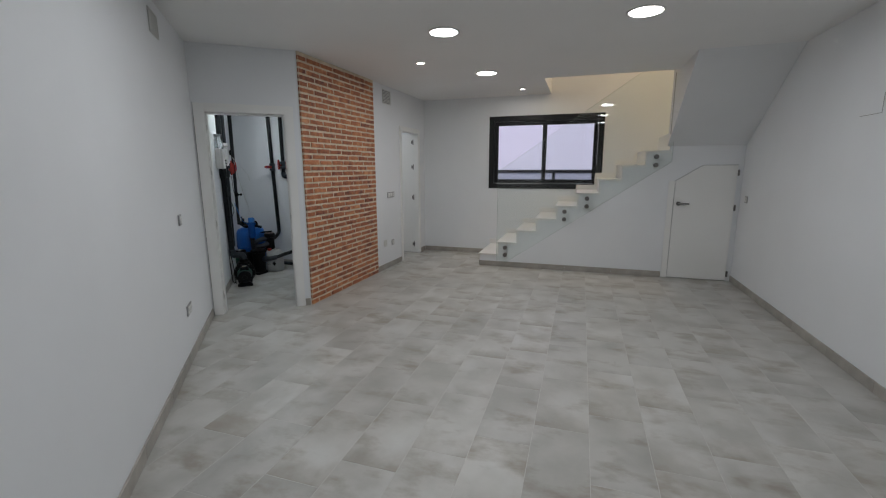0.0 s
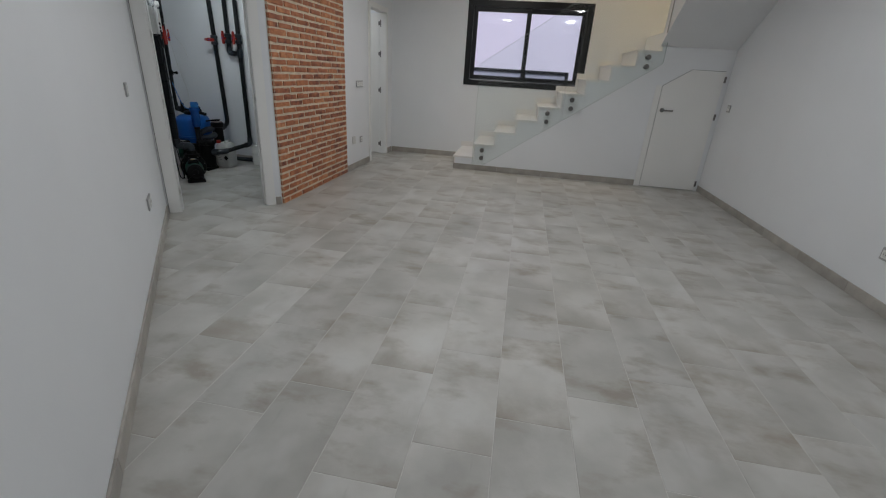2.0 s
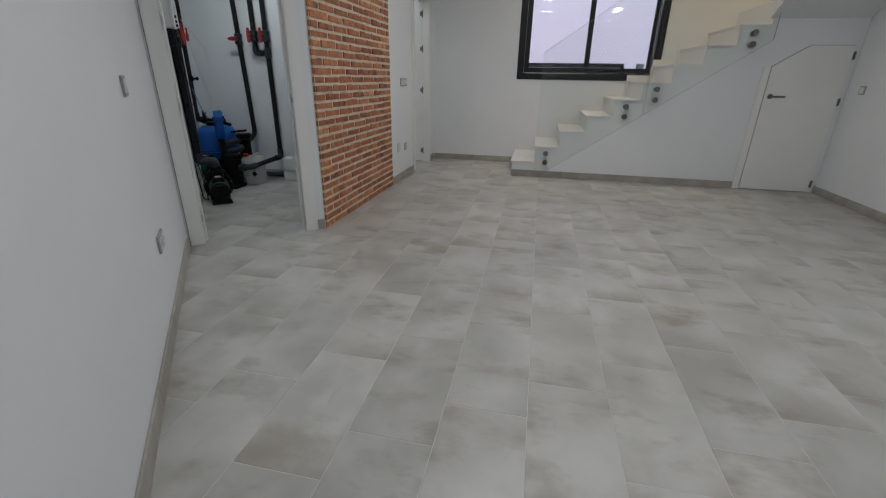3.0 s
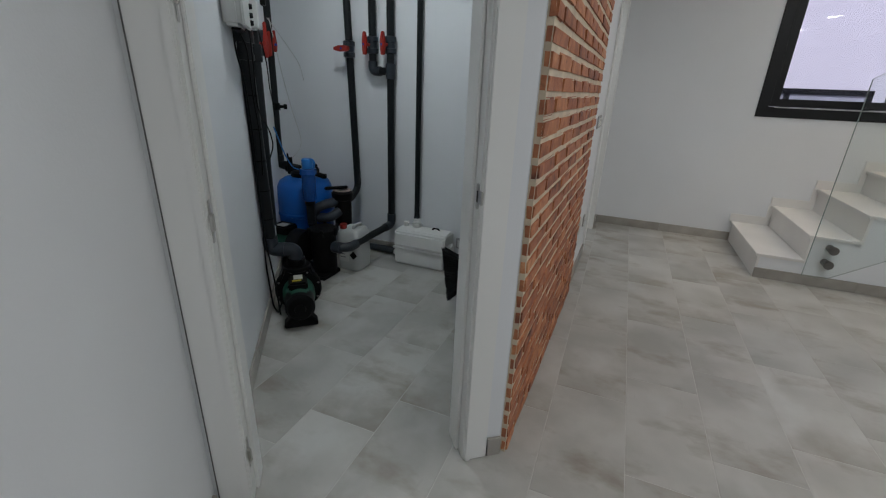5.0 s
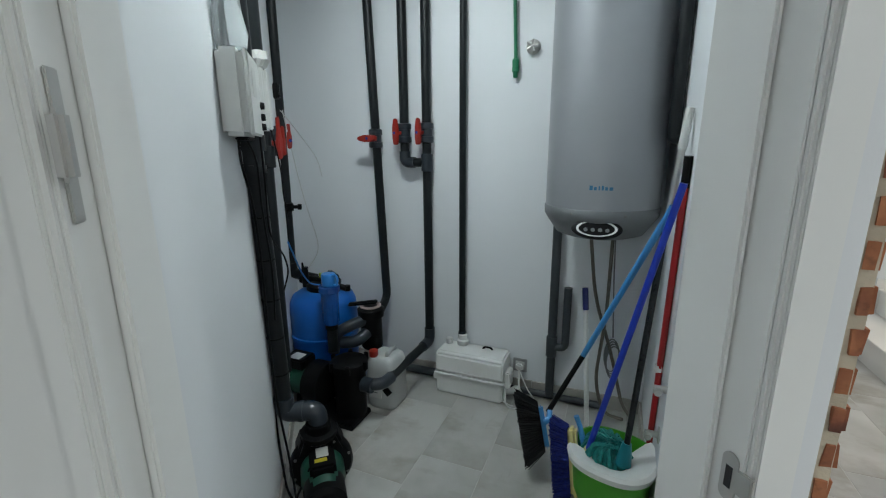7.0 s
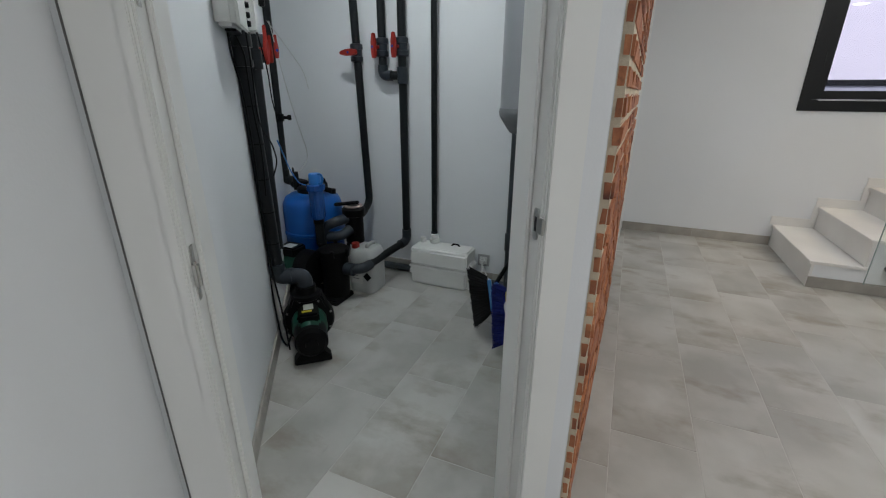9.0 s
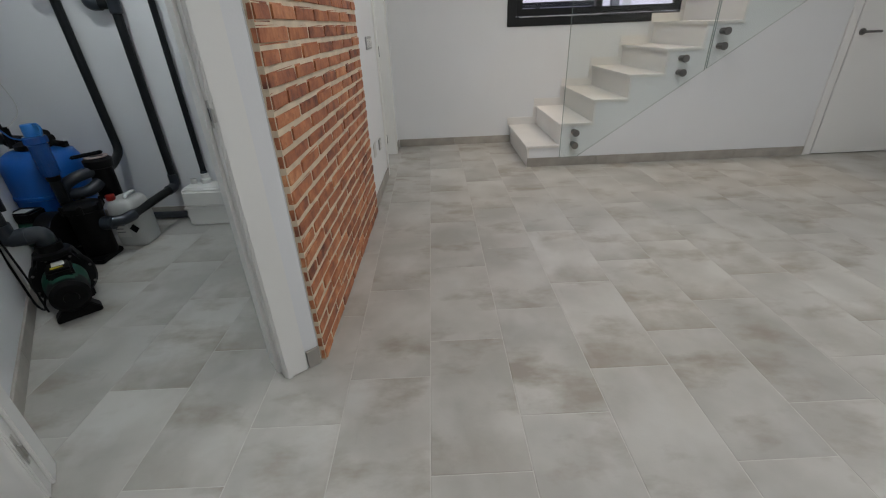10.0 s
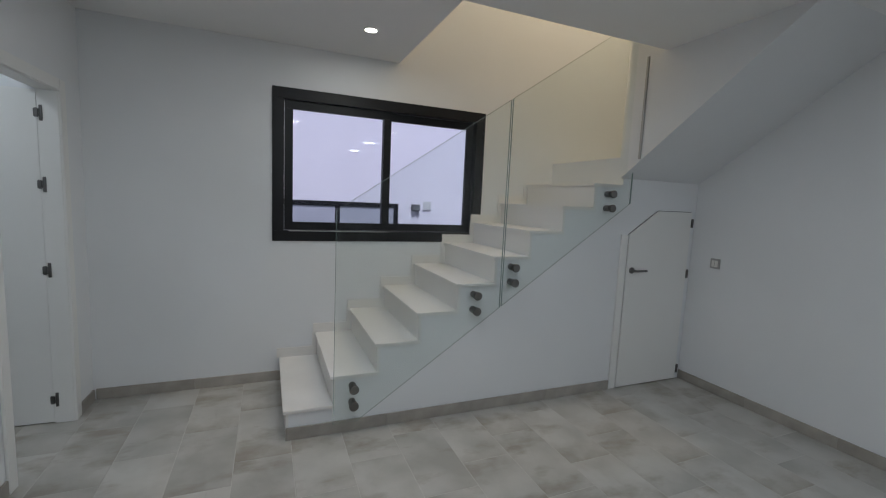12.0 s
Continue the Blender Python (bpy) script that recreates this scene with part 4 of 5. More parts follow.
part("bottom_cap", lathe([(0.030, 0.425), (0.034, 0.43), (0.034, 0.455)], 20), BLACKP, cc, smooth=True)
part("stem", lathe([(0.028, 0.30), (0.028, 0.46)], 16), PVC, cc, smooth=True)

# ---- multiport valve ----
mv = thing("multiport_valve", "black multiport filter valve with a lever on top", "valve", at=(-4.345, 5.12, 0))
part("body", lathe([(0.055, 0.28), (0.062, 0.29), (0.062, 0.47), (0.075, 0.475), (0.078, 0.52), (0.06, 0.535), (0.0, 0.536)], 24), BLACKP, mv, smooth=True)
part("dial_ring", lathe([(0.062, 0.536), (0.062, 0.542), (0.042, 0.543), (0.042, 0.536)], 24, caps=False), mat("pale_pink_dial", (0.45, 0.34, 0.31), 0.5), mv, "pale printed dial ring")
part("lever", box(-0.07, 0.10, -0.016, 0.016, 0.545, 0.565, 0.006, m=pose(0, 0, 0, 0, -6, 22)), BLACKP, mv)
part("stand", tube([(0.02, 0.02, 0.30), (0.02, 0.02, 0.0)], 0.030, 14), BLACKP, mv, smooth=True)
part("port", tube([(-0.02, -0.04, 0.46), (-0.07, -0.13, 0.45), (-0.13, -0.17, 0.41), (-0.145, -0.18, 0.30)], 0.033, 16, bend=0.05), PVC2, mv, "grey PVC elbow", smooth=True)
part("port", tube([(0.0, -0.05, 0.39), (-0.02, -0.12, 0.36), (-0.11, -0.15, 0.35)], 0.034, 16, bend=0.05), PVC2, mv, "grey PVC elbow", smooth=True)

# ---- pool pump beside the tank ----
pp = thing("pool_pump", "black pool pump with strainer pot and green motor", "pump", at=(-4.36, 4.80, 0))
part("strainer_pot", lathe([(0.075, 0.02), (0.082, 0.03), (0.085, 0.30), (0.098, 0.305), (0.098, 0.335), (0.08, 0.345), (0.0, 0.35)], 28, m=pose(0.05, 0.03, 0)), BLACKP, pp, smooth=True)
for k in range(6):
    a = k * math.pi / 3
    part("lid_lug", box(-0.012, 0.012, -0.006, 0.012, 0.30, 0.352, 0.004, m=pose(0.05 + 0.098 * math.cos(a), 0.03 + 0.098 * math.sin(a), 0, 0, 0, math.degrees(a) - 90)), BLACKP, pp)
part("volute", lathe([(0.09, -0.06), (0.115, -0.05), (0.115, 0.05), (0.09, 0.06)], 28, m=pose(-0.12, 0.0, 0.19, 0, 90)), BLACKP, pp, smooth=True)
part("motor", lathe([(0.07, 0), (0.085, 0.01), (0.085, 0.19), (0.07, 0.205), (0.0, 0.206)], 28, m=pose(-0.17, 0.0, 0.19, 0, -90)), GREENP, pp, "dark green motor", smooth=True)
part("terminal_box", box(-0.33, -0.19, -0.06, 0.06, 0.265, 0.325, 0.01), BLACKP, pp)
part("rating_label", box(-0.29, -0.22, -0.045, 0.02, 0.3252, 0.3262), LABEL, pp)
part("base", box(-0.36, 0.13, -0.09, 0.10, 0.0, 0.035, 0.008), BLACKP, pp)
part("union", tube([(0.13, 0.03, 0.215), (0.19, 0.03, 0.215)], 0.040, 16), PVC2, pp, smooth=True)

# ---- front pump ----
fp = thing("pool_pump", "black and dark green pump standing by the wall", "pump", at=pose(*U(0.19, 1.305, 0), 0, 0, 42) @ Matrix.Diagonal((1, 1.1, 1, 1)))
part("inlet", lathe([(0.070, 0.25), (0.075, 0.255), (0.075, 0.275), (0.052, 0.28), (0.052, 0.315)], 24), BLACKP, fp, smooth=True)
part("neck", prism([(-0.072, 0.27), (0.072, 0.27), (0.105, 0.19), (-0.105, 0.19)], "y", -0.05, 0.06, bevel=0.012), BLACKP, fp)
part("flange", lathe([(0.115, -0.03), (0.130, -0.025), (0.130, 0.0), (0.120, 0.012), (0.0, 0.013)], 36, m=pose(0, -0.035, 0.135, 90)), BLACKP, fp, smooth=True)
for k in range(8):
    a = k * math.pi / 4 + 0.3
    part("bolt", lathe([(0.006, 0), (0.006, 0.006), (0, 0.0065)], 8, m=pose(0.117 * math.cos(a), -0.046, 0.135 + 0.117 * math.sin(a), 90)), DSTEEL, fp)
part("motor", lathe([(0.088, 0), (0.088, 0.07), (0.076, 0.085), (0.074, 0.16), (0.06, 0.18), (0.0, 0.184)], 32, m=pose(0, -0.045, 0.13, 90)), GREENP, fp, "dark green motor housing", smooth=True)
part("fan_cover", lathe([(0.078, 0.09), (0.079, 0.10), (0.078, 0.19), (0.062, 0.205), (0.0, 0.207)], 32, m=pose(0, -0.045, 0.125, 90)), BLACKP, fp, smooth=True)
part("fan_hub", lathe([(0.03, 0), (0.028, 0.006), (0.0, 0.007)], 20, m=pose(0, -0.2525, 0.125, 90)), BLACKP, fp)
part("terminal_box", box(-0.05, 0.05, -0.17, -0.055, 0.185, 0.235, 0.010), BLACKP, fp)
part("rating_label", box(-0.022, 0.026, -0.115, -0.062, 0.2352, 0.2362), LABEL, fp)
part("warning_label", box(-0.03, 0.018, -0.14, -0.122, 0.2352, 0.2362), mat("yellow_print", (0.6, 0.48, 0.02), 0.5), fp, "yellow and white warning label")
part("foot", prism([(-0.088, 0.0), (0.088, 0.0), (0.088, 0.022), (0.055, 0.06), (-0.055, 0.06), (-0.088, 0.022)], "y", -0.225, -0.165, bevel=0.004), BLACKP, fp)
part("foot", box(-0.085, 0.085, -0.06, 0.05, 0.0, 0.05, 0.008), BLACKP, fp)
part("power_cable", tube([(-0.05, -0.12, 0.2), (-0.11, -0.10, 0.06), (-0.12, -0.07, 0.012), (-0.15, 0.0, 0.02), (-0.165, 0.02, 0.30), (-0.17, 0.15, 0.8)], 0.005, 8, bend=0.05), BLACKP, fp, "black cable", smooth=True)

# ---- drum ----
MILKY = mat("milky_plastic", (0.52, 0.53, 0.52), 0.35, var=0.05, scale=6)
jg = thing("plastic_drum", "translucent white chemical drum with a red cap", "drum", at=(-4.215, 5.03, 0))
db = bmesh.new()
rows = []
for k, z in ((0.88, 0.0), (0.97, 0.010), (1.0, 0.035), (1.0, 0.225), (0.985, 0.250), (0.90, 0.282), (0.78, 0.300), (0.60, 0.306)):
    ring = []
    for i in range(40):
        c, d = math.cos(i * math.pi / 20), math.sin(i * math.pi / 20)
        ring.append(db.verts.new((0.014 + 0.090 * k * math.copysign(abs(c) ** 0.45, c), 0.005 + 0.098 * k * math.copysign(abs(d) ** 0.45, d), z)))
    if rows:
        for i in range(40):
            db.faces.new((rows[-1][i], rows[-1][(i + 1) % 40], ring[(i + 1) % 40], ring[i]))
    else:
        db.faces.new(ring[::-1])
    rows.append(ring)
db.faces.new(rows[-1])
part("body", db, MILKY, jg, smooth=True)
gr = bmesh.new()
tube([(0.040, -0.035, 0.300), (0.040, -0.035, 0.322), (0.040, 0.055, 0.322), (0.040, 0.055, 0.300)], 0.012, 12, gr, bend=0.018)
part("grip", gr, MILKY, jg, "moulded carrying grip", smooth=True)
part("cap", lathe([(0.024, 0.302), (0.025, 0.304), (0.025, 0.335), (0.0, 0.337)], 20, m=pose(-0.035, -0.05, 0)), REDP, jg, "red screw cap", smooth=True)
part("hazard_label", box(-0.022, 0.022, -0.0012, 0.0, -0.022, 0.022, m=pose(0.068, -0.0932, 0.125, 0, 45)), BLACKP, jg, "black hazard diamond label")
part("print_label", box(-0.05, 0.03, -0.0946, -0.0934, 0.07, 0.16), LABEL, jg)
for k, w in enumerate((0.06, 0.045, 0.052)):
    part("print_bar", box(-0.045, -0.045 + w, -0.0952, -0.0945, 0.145 - 0.022 * k, 0.151 - 0.022 * k), GREY, jg, "grey line of print")

# ---- macerator box ----
mb = thing("macerator_pump", "white plastic waste pump box on the floor", "pump box", at=(0.010, 0.006, 0))
part("tank", box(-3.99, -3.585, 5.225, 5.41, 0.0, 0.135, 0.012), WHITEP, mb)
part("flange", box(-4.0, -3.575, 5.215, 5.415, 0.118, 0.138, 0.006), WHITEP, mb)
part("lid", prism([(5.222, 0.138), (5.41, 0.138), (5.405, 0.262), (5.25, 0.262), (5.228, 0.245)], "x", -3.992, -3.583, bevel=0.010), WHITEP, mb)
part("side_port", box(-3.58, -3.548, 5.25, 5.34, 0.09, 0.19, 0.008), WHITEP, mb)
part("outlet", lathe([(0.034, 0.262), (0.036, 0.27), (0.036, 0.29), (0.026, 0.297), (0.026, 0.325), (0.0, 0.326)], 22, m=pose(-3.873, 5.375, 0)), WHITEP, mb, smooth=True)
part("cap", lathe([(0.02, 0.26), (0.02, 0.295), (0.0, 0.297)], 16, m=pose(-3.955, 5.36, 0)), WHITEP, mb, smooth=True)
part("bracket", box(-3.985, -3.965, 5.40, 5.417, 0.262, 0.275, 0.003), WHITEP, mb)
part("lid_seam", box(-3.992, -3.583, 5.2195, 5.2235, 0.150, 0.1525), BOXP, mb)
part("lid_handle", tube([(-3.74, 5.36, 0.258), (-3.73, 5.36, 0.274), (-3.69, 5.36, 0.274), (-3.68, 5.36, 0.258)], 0.006, 8, bend=0.01), BLACKP, mb, "small black carrying handle", smooth=True)
part("outlet_elbow", tube([(-3.585, 5.30, 0.045), (-3.545, 5.32, 0.045), (-3.535, 5.37, 0.035)], 0.020, 12, bend=0.02), WHITEP, mb, smooth=True)
part("inlet_elbow", tube([(-3.99, 5.33, 0.06), (-4.03, 5.33, 0.05), (-4.03, 5.33, 0.03)], 0.022, 12, bend=0.02), WHITEP, mb, smooth=True)
wc = thing("power_cable", "white cable with a plug between box and socket", "cable")
part("plug", box(-3.535, -3.495, 5.385, 5.417, 0.145, 0.185, 0.008), WHITEP, wc)
part("cord", tube([(-3.515, 5.39, 0.15), (-3.50, 5.33, 0.05), (-3.42, 5.30, 0.025), (-3.45, 5.22, 0.008), (-3.55, 5.20, 0.008), (-3.56, 5.25, 0.10)], 0.005, 8, bend=0.06), WHITEP, wc, smooth=True)
part("cord", tube([(-3.51, 5.38, 0.15), (-3.45, 5.34, 0.06), (-3.40, 5.33, 0.01), (-3.50, 5.22, 0.008), (-3.57, 5.24, 0.02)], 0.004, 8, bend=0.06), WHITEP, wc, smooth=True)

# ---- water heater ----
BX, BY, BR = -3.125, 5.165, 0.243
wh = thing("water_heater", "tall silver-grey electric water heater on the wall", "water heater", at=(BX, BY, 0))
part("shell", lathe([(BR - 0.004, 1.165), (BR, 1.168), (BR, 2.12), (BR - 0.004, 2.124)], 56), BOILER, wh, smooth=True)
part("top_cap", lathe([(BR + 0.004, 2.118), (BR + 0.005, 2.125), (BR + 0.003, 2.16), (BR - 0.03, 2.23), (BR - 0.09, 2.27), (0.0, 2.285)], 56), BOILG, wh, "mid-grey plastic top cap", smooth=True)
part("bottom_cap", lathe([(0.0, 1.035), (0.14, 1.038), (0.19, 1.055), (BR - 0.012, 1.115), (BR + 0.004, 1.14), (BR + 0.005, 1.172), (BR + 0.001, 1.178)], 56), BOILG, wh, "mid-grey plastic bottom cap", smooth=True)
pm = pose(0, -BR + 0.012, 1.098, 62)
part("bezel", lathe([(0.098, 0.0), (0.100, 0.012), (0.086, 0.016), (0.0, 0.016)], 40, m=pm, sy=0.42), BLACKP, wh, "black oval bezel", smooth=True)
part("bezel_ring", lathe([(0.080, 0.012), (0.080, 0.019), (0.070, 0.019), (0.070, 0.012)], 40, m=pm, sy=0.42, caps=False), WHITEP, wh, "pale oval ring", smooth=True)
pn = part("control_panel", lathe([(0.069, 0.012), (0.069, 0.0185), (0.0, 0.019)], 40, m=pm, sy=0.42), BLACKP, wh, "black oval control panel", smooth=True)
for k in range(4):
    part("button", lathe([(0.008, 0.018), (0.008, 0.021), (0.0, 0.0212)], 14, m=pm @ pose(-0.042 + 0.028 * k, -0.006, 0)), GREY, pn)
for k, (dx, w, h) in enumerate(((-0.05, 0.013, 0.018), (-0.034, 0.011, 0.013), (-0.019, 0.006, 0.016), (-0.006, 0.008, 0.018), (0.008, 0.010, 0.013), (0.026, 0.014, 0.013))):
    a = (dx + 0.018) / BR
    part("logo_mark", box(-w / 2, w / 2, -0.0012, 0.0006, -h / 2, h / 2, 0.0005, m=pose(BR * math.sin(a), -BR * math.cos(a), 1.268 + (h - 0.013) / 2, 0, 0, math.degrees(a))), mat("blue_print", (0.03, 0.16, 0.30), 0.5) if k == 0 else bpy.data.materials["blue_print"], wh, "blue printed logo shape")
for a in (-70, -25, 25, 70):
    part("screw", lathe([(0.006, 0), (0.005, 0.003), (0, 0.0035)], 10, m=pose((BR + 0.004) * math.sin(radians(a)), -(BR + 0.004) * math.cos(radians(a)), 1.158, 90, 0, a)), DSTEEL, wh)
part("wall_bracket", box(-0.12, 0.12, BR - 0.02, 5.43 - BY - 0.001, 1.4, 1.9, 0.004), BOILG, wh)
hs = mat("braided_steel_hose", (0.20, 0.18, 0.15), 0.4, metal=0.6, var=0.2, scale=120)
for name, pts in (("a", [(-3.16, 5.2, 1.05), (-3.12, 5.25, 0.7), (-3.03, 5.30, 0.42), (-2.95, 5.28, 0.12), (-2.90, 5.20, 0.10)]), ("b", [(-3.06, 5.2, 1.05), (-3.06, 5.25, 0.62), (-3.09, 5.25, 0.25), (-3.04, 5.20, 0.10), (-2.95, 5.12, 0.14)])):
    ft_ = thing("flexible_hose", "braided flexible hose hanging below the water heater", "hose")
    part("hose", tube(pts, 0.0085, 10, bend=0.12), hs, ft_, smooth=True)
    part("nut", lathe([(0.014, -0.02), (0.014, 0.02)], 6, m=pose(*pts[0])), CHROME, ft_)
cw = thing("coiled_cable", "coil of thin grey cable below the water heater", "cable")
bm = bmesh.new()
for k in range(4):
    c = Vector((-3.02 + 0.004 * k, 5.30 - 0.006 * k, 0.40 - 0.01 * k))
    tube([c + Vector((0.035 * math.cos(a), 0.012 * math.sin(a), 0.085 * math.sin(a) - 0.02)) for a in [i * math.pi / 9 for i in range(19)]], 0.0035, 6, bm)
tube([(-3.05, 5.22, 1.05), (-3.04, 5.28, 0.8), (-3.02, 5.30, 0.48)], 0.0035, 6, bm)
part("coil", bm, GREY, cw, smooth=True)

# ---- stopcock, hose, right wall fittings ----
sc = thing("stopcock", "round chrome stopcock on the utility wall", "stopcock")
part("rosette", lathe([(0.036, 0), (0.036, 0.004), (0.025, 0.010), (0.014, 0.016), (0.014, 0.035), (0, 0.036)], 24, m=pose(-3.508, 5.43, 1.925, 90)), CHROME, sc, smooth=True)
bm = bmesh.new()
for a in range(5):
    tube([(-3.508, 5.39, 1.925), (-3.508 + 0.03 * math.cos(a * 1.2566), 5.388, 1.925 + 0.03 * math.sin(a * 1.2566))], 0.006, 8, bm)
part("handwheel", bm, CHROME, sc, smooth=True)
gh = thing("garden_hose", "short green hose hanging from above on the wall", "hose")
part("hose", tube([(-3.60, 5.40, TOPZ), (-3.605, 5.40, 2.2), (-3.59, 5.40, 1.86)], 0.009, 10, bend=0.1), HGREEN, gh, smooth=True)
part("connector", lathe([(0.008, -0.085), (0.012, -0.08), (0.012, -0.06), (0.019, -0.055), (0.017, -0.03), (0.018, 0.0), (0.011, 0.008)], 16, m=pose(-3.59, 5.40, 1.865)), HGREEN, gh, "green tap connector", smooth=True)
XU = XL - 0.09
# Pipe built for a dark strip beside the heater; its elbow is made up.
pipe_run("drain_pipe", "dark grey pipe on the wall beside the heater", [(XU - 0.03, 5.0, TOPZ), (XU - 0.03, 5.0, 1.46), (XU - 0.002, 5.0, 1.46)], 0.024, 0.025)
for y, z in ((4.53, 0.655), (4.66, 0.40)):
    sv = thing("stop_valve", "small chrome stop valve on the side wall", "valve", "stop valves on the side wall")
    part("rosette", lathe([(0.03, 0), (0.03, 0.004), (0.012, 0.008), (0.012, 0.05)], 20, m=pose(XU, y, z, 0, -90)), CHROME, sv, smooth=True)
    part("knob", lathe([(0.013, 0), (0.015, 0.005), (0.012, 0.018), (0, 0.019)], 14, m=pose(XU - 0.04, y - 0.012, z, 90, 0, 0)), CHROME, sv, smooth=True)
pl = plate("light_switch", "silver framed socket on the side wall of the utility room", "socket", pose(XU, 4.335, 0.51, 0, 0, -90), 1, "socket")

# ---- cleaning things ----
def bristle_clump(center, size, rows, cols, length, lean, seed, m=None, taper=0.30):
    """A block of many thin bristles hanging from a plate."""
    rng = random.Random(seed)
    verts, faces = [], []
    for i in range(rows):
        for j in range(cols):
            x = (i / (rows - 1) - 0.5) * size[0] + rng.uniform(-1, 1) * 0.004
            y = (j / (cols - 1) - 0.5) * size[1] + rng.uniform(-1, 1) * 0.004
            e = length * rng.uniform(0.88, 1.05)
            fx, fy = x * (1 + taper) + lean[0] + rng.uniform(-1, 1) * 0.006, y * (1 + taper) + lean[1] + rng.uniform(-1, 1) * 0.006
            b = len(verts)
            for k in range(3):
                a = 2.094 * k + i
                verts.append((center[0] + x + 0.0028 * math.cos(a), center[1] + y + 0.0028 * math.sin(a), center[2]))
            for k in range(3):
                a = 2.094 * k + i
                verts.append((center[0] + fx + 0.0020 * math.cos(a), center[1] + fy + 0.0020 * math.sin(a), center[2] - e))
            for k in range(3):
                faces.append((b + k, b + (k + 1) % 3, b + 3 + (k + 1) % 3, b + 3 + k))
            faces.append((b + 3, b + 4, b + 5))
    bm = bmesh.new()
    vs = [bm.verts.new(v) for v in verts]
    for f in faces:
        bm.faces.new([vs[i] for i in f])
    if m is not None:
        bmesh.ops.transform(bm, matrix=m, verts=bm.verts)
    return bm


def axes(at, along, out):
    """A pose at a point with its x along one way and its -z towards another."""
    x = Vector(along).normalized()
    z = -Vector(out)
    z = (z - x * z.dot(x)).normalized()
    y = z.cross(x)
    return Matrix.Translation(at) @ Matrix((x, y, z)).transposed().to_4x4()


def handle(parent, a, b, r, m, name="handle"):
    part(name, tube([a, b], r, 12), m, parent, smooth=True)


# black broom, light blue plate, black and sky-blue handle
br = thing("broom", "black bristle broom with a sky-blue head and handle", "broom")
M = axes((-3.283, 4.80, 0.228), (-0.045, 0.05, 0.16), (-0.80, -0.30, -0.42))
part("head", box(-0.092, 0.092, -0.022, 0.022, -0.004, 0.016, 0.009, m=M), HSKY, br, "sky-blue plastic head", smooth=True)
part("bristles", bristle_clump((0, 0, -0.004), (0.19, 0.06), 64, 20, 0.095, (0, 0), 3, M, 0.62), BRISTLE, br)
part("socket", tube([M @ Vector((0.02, 0, 0.010)), M @ Vector((0.03, 0, 0.035)), (-3.262, 4.85, 0.285)], [0.018, 0.015, 0.0125], 12), HSKY, br, smooth=True)
handle(br, (-3.268, 4.845, 0.275), (-3.140, 4.92, 0.540), 0.0115, BLACKP)
handle(br, (-3.140, 4.92, 0.540), (-2.885, 4.66, 1.24), 0.012, HSKY)
# blue broom with pale yellow block
b2 = thing("broom", "blue bristle broom with a pale yellow block", "broom")
M = axes((-3.146, 4.655, 0.205), (-0.04, 0.07, 0.28), (-0.97, 0.02, -0.22))
part("head", box(-0.135, 0.135, -0.027, 0.027, -0.004, 0.030, 0.011, m=M), YELLOW, b2, "pale yellow plastic block", smooth=True)
part("neck", tube([M @ Vector((0.0, 0.0, 0.026)), M @ Vector((0.03, 0.0, 0.055)), M @ Vector((0.06, 0.0, 0.075))], [0.030, 0.022, 0.016], 14), YELLOW, b2, smooth=True)
part("bristles", bristle_clump((0, 0, -0.004), (0.26, 0.056), 74, 20, 0.068, (0, 0), 5, M, 0.22), NAVY, b2)
handle(b2, tuple(M @ Vector((0.04, 0.0, 0.065))), (-2.872, 4.585, 1.32), 0.0115, HBLUE)
# white handle with blue grip
wbm = thing("squeegee", "white pole with a dark blue grip against the wall", "pole")
handle(wbm, (-3.10, 5.06, 0.0), (-3.155, 5.17, 0.66), 0.0115, WHITEP)
part("grip", tube([(-3.155, 5.17, 0.66), (-3.166, 5.19, 0.765)], 0.0145, 12), mat("navy_grip", (0.01, 0.015, 0.12), 0.5), wbm, "dark blue rubber grip", smooth=True)
# red pole
rp = thing("pole", "red metal pole leaning against the side wall", "pole")
handle(rp, (-2.858, 4.835, 0.0), (-2.858, 4.67, 1.30), 0.0115, HRED)
part("tip", tube([(-2.859, 4.67, 1.30), (-2.859, 4.658, 1.40)], 0.0130, 12), BLACKP, rp, "black plastic tip", smooth=True)
part("clip", box(-2.876, -2.847, 4.745, 4.775, 0.60, 0.635, 0.005), WHITEP, rp, "white plastic clip")
# bucket
BXC, BYC = -2.994, 4.672
bk = thing("mop_bucket", "green plastic mop bucket with a white wringer", "bucket", at=pose(BXC, BYC, 0, 0, 0, -14))
body = bmesh.new()
prof = [(0.0, 0.0), (0.094, 0.002), (0.102, 0.010), (0.140, 0.105), (0.148, 0.13), (0.155, 0.258), (0.166, 0.262), (0.168, 0.274), (0.158, 0.277), (0.150, 0.262), (0.143, 0.13), (0.096, 0.02), (0.0, 0.018)]
lathe([(r * 0.93, z) for r, z in prof], 44, body, sy=1.0)
for v in body.verts:
    rr = math.hypot(v.co.x, v.co.y)
    if rr > 1e-6:
        k = 1 + 0.07 * (math.sin(2 * math.atan2(v.co.y, v.co.x)) ** 2)
        v.co.x, v.co.y = v.co.x * k, v.co.y * k
part("pail", body, BUCKETG, bk, smooth=True)
wr = bmesh.new()
n = 26
ang0, ang1 = -158, 48
prev = None
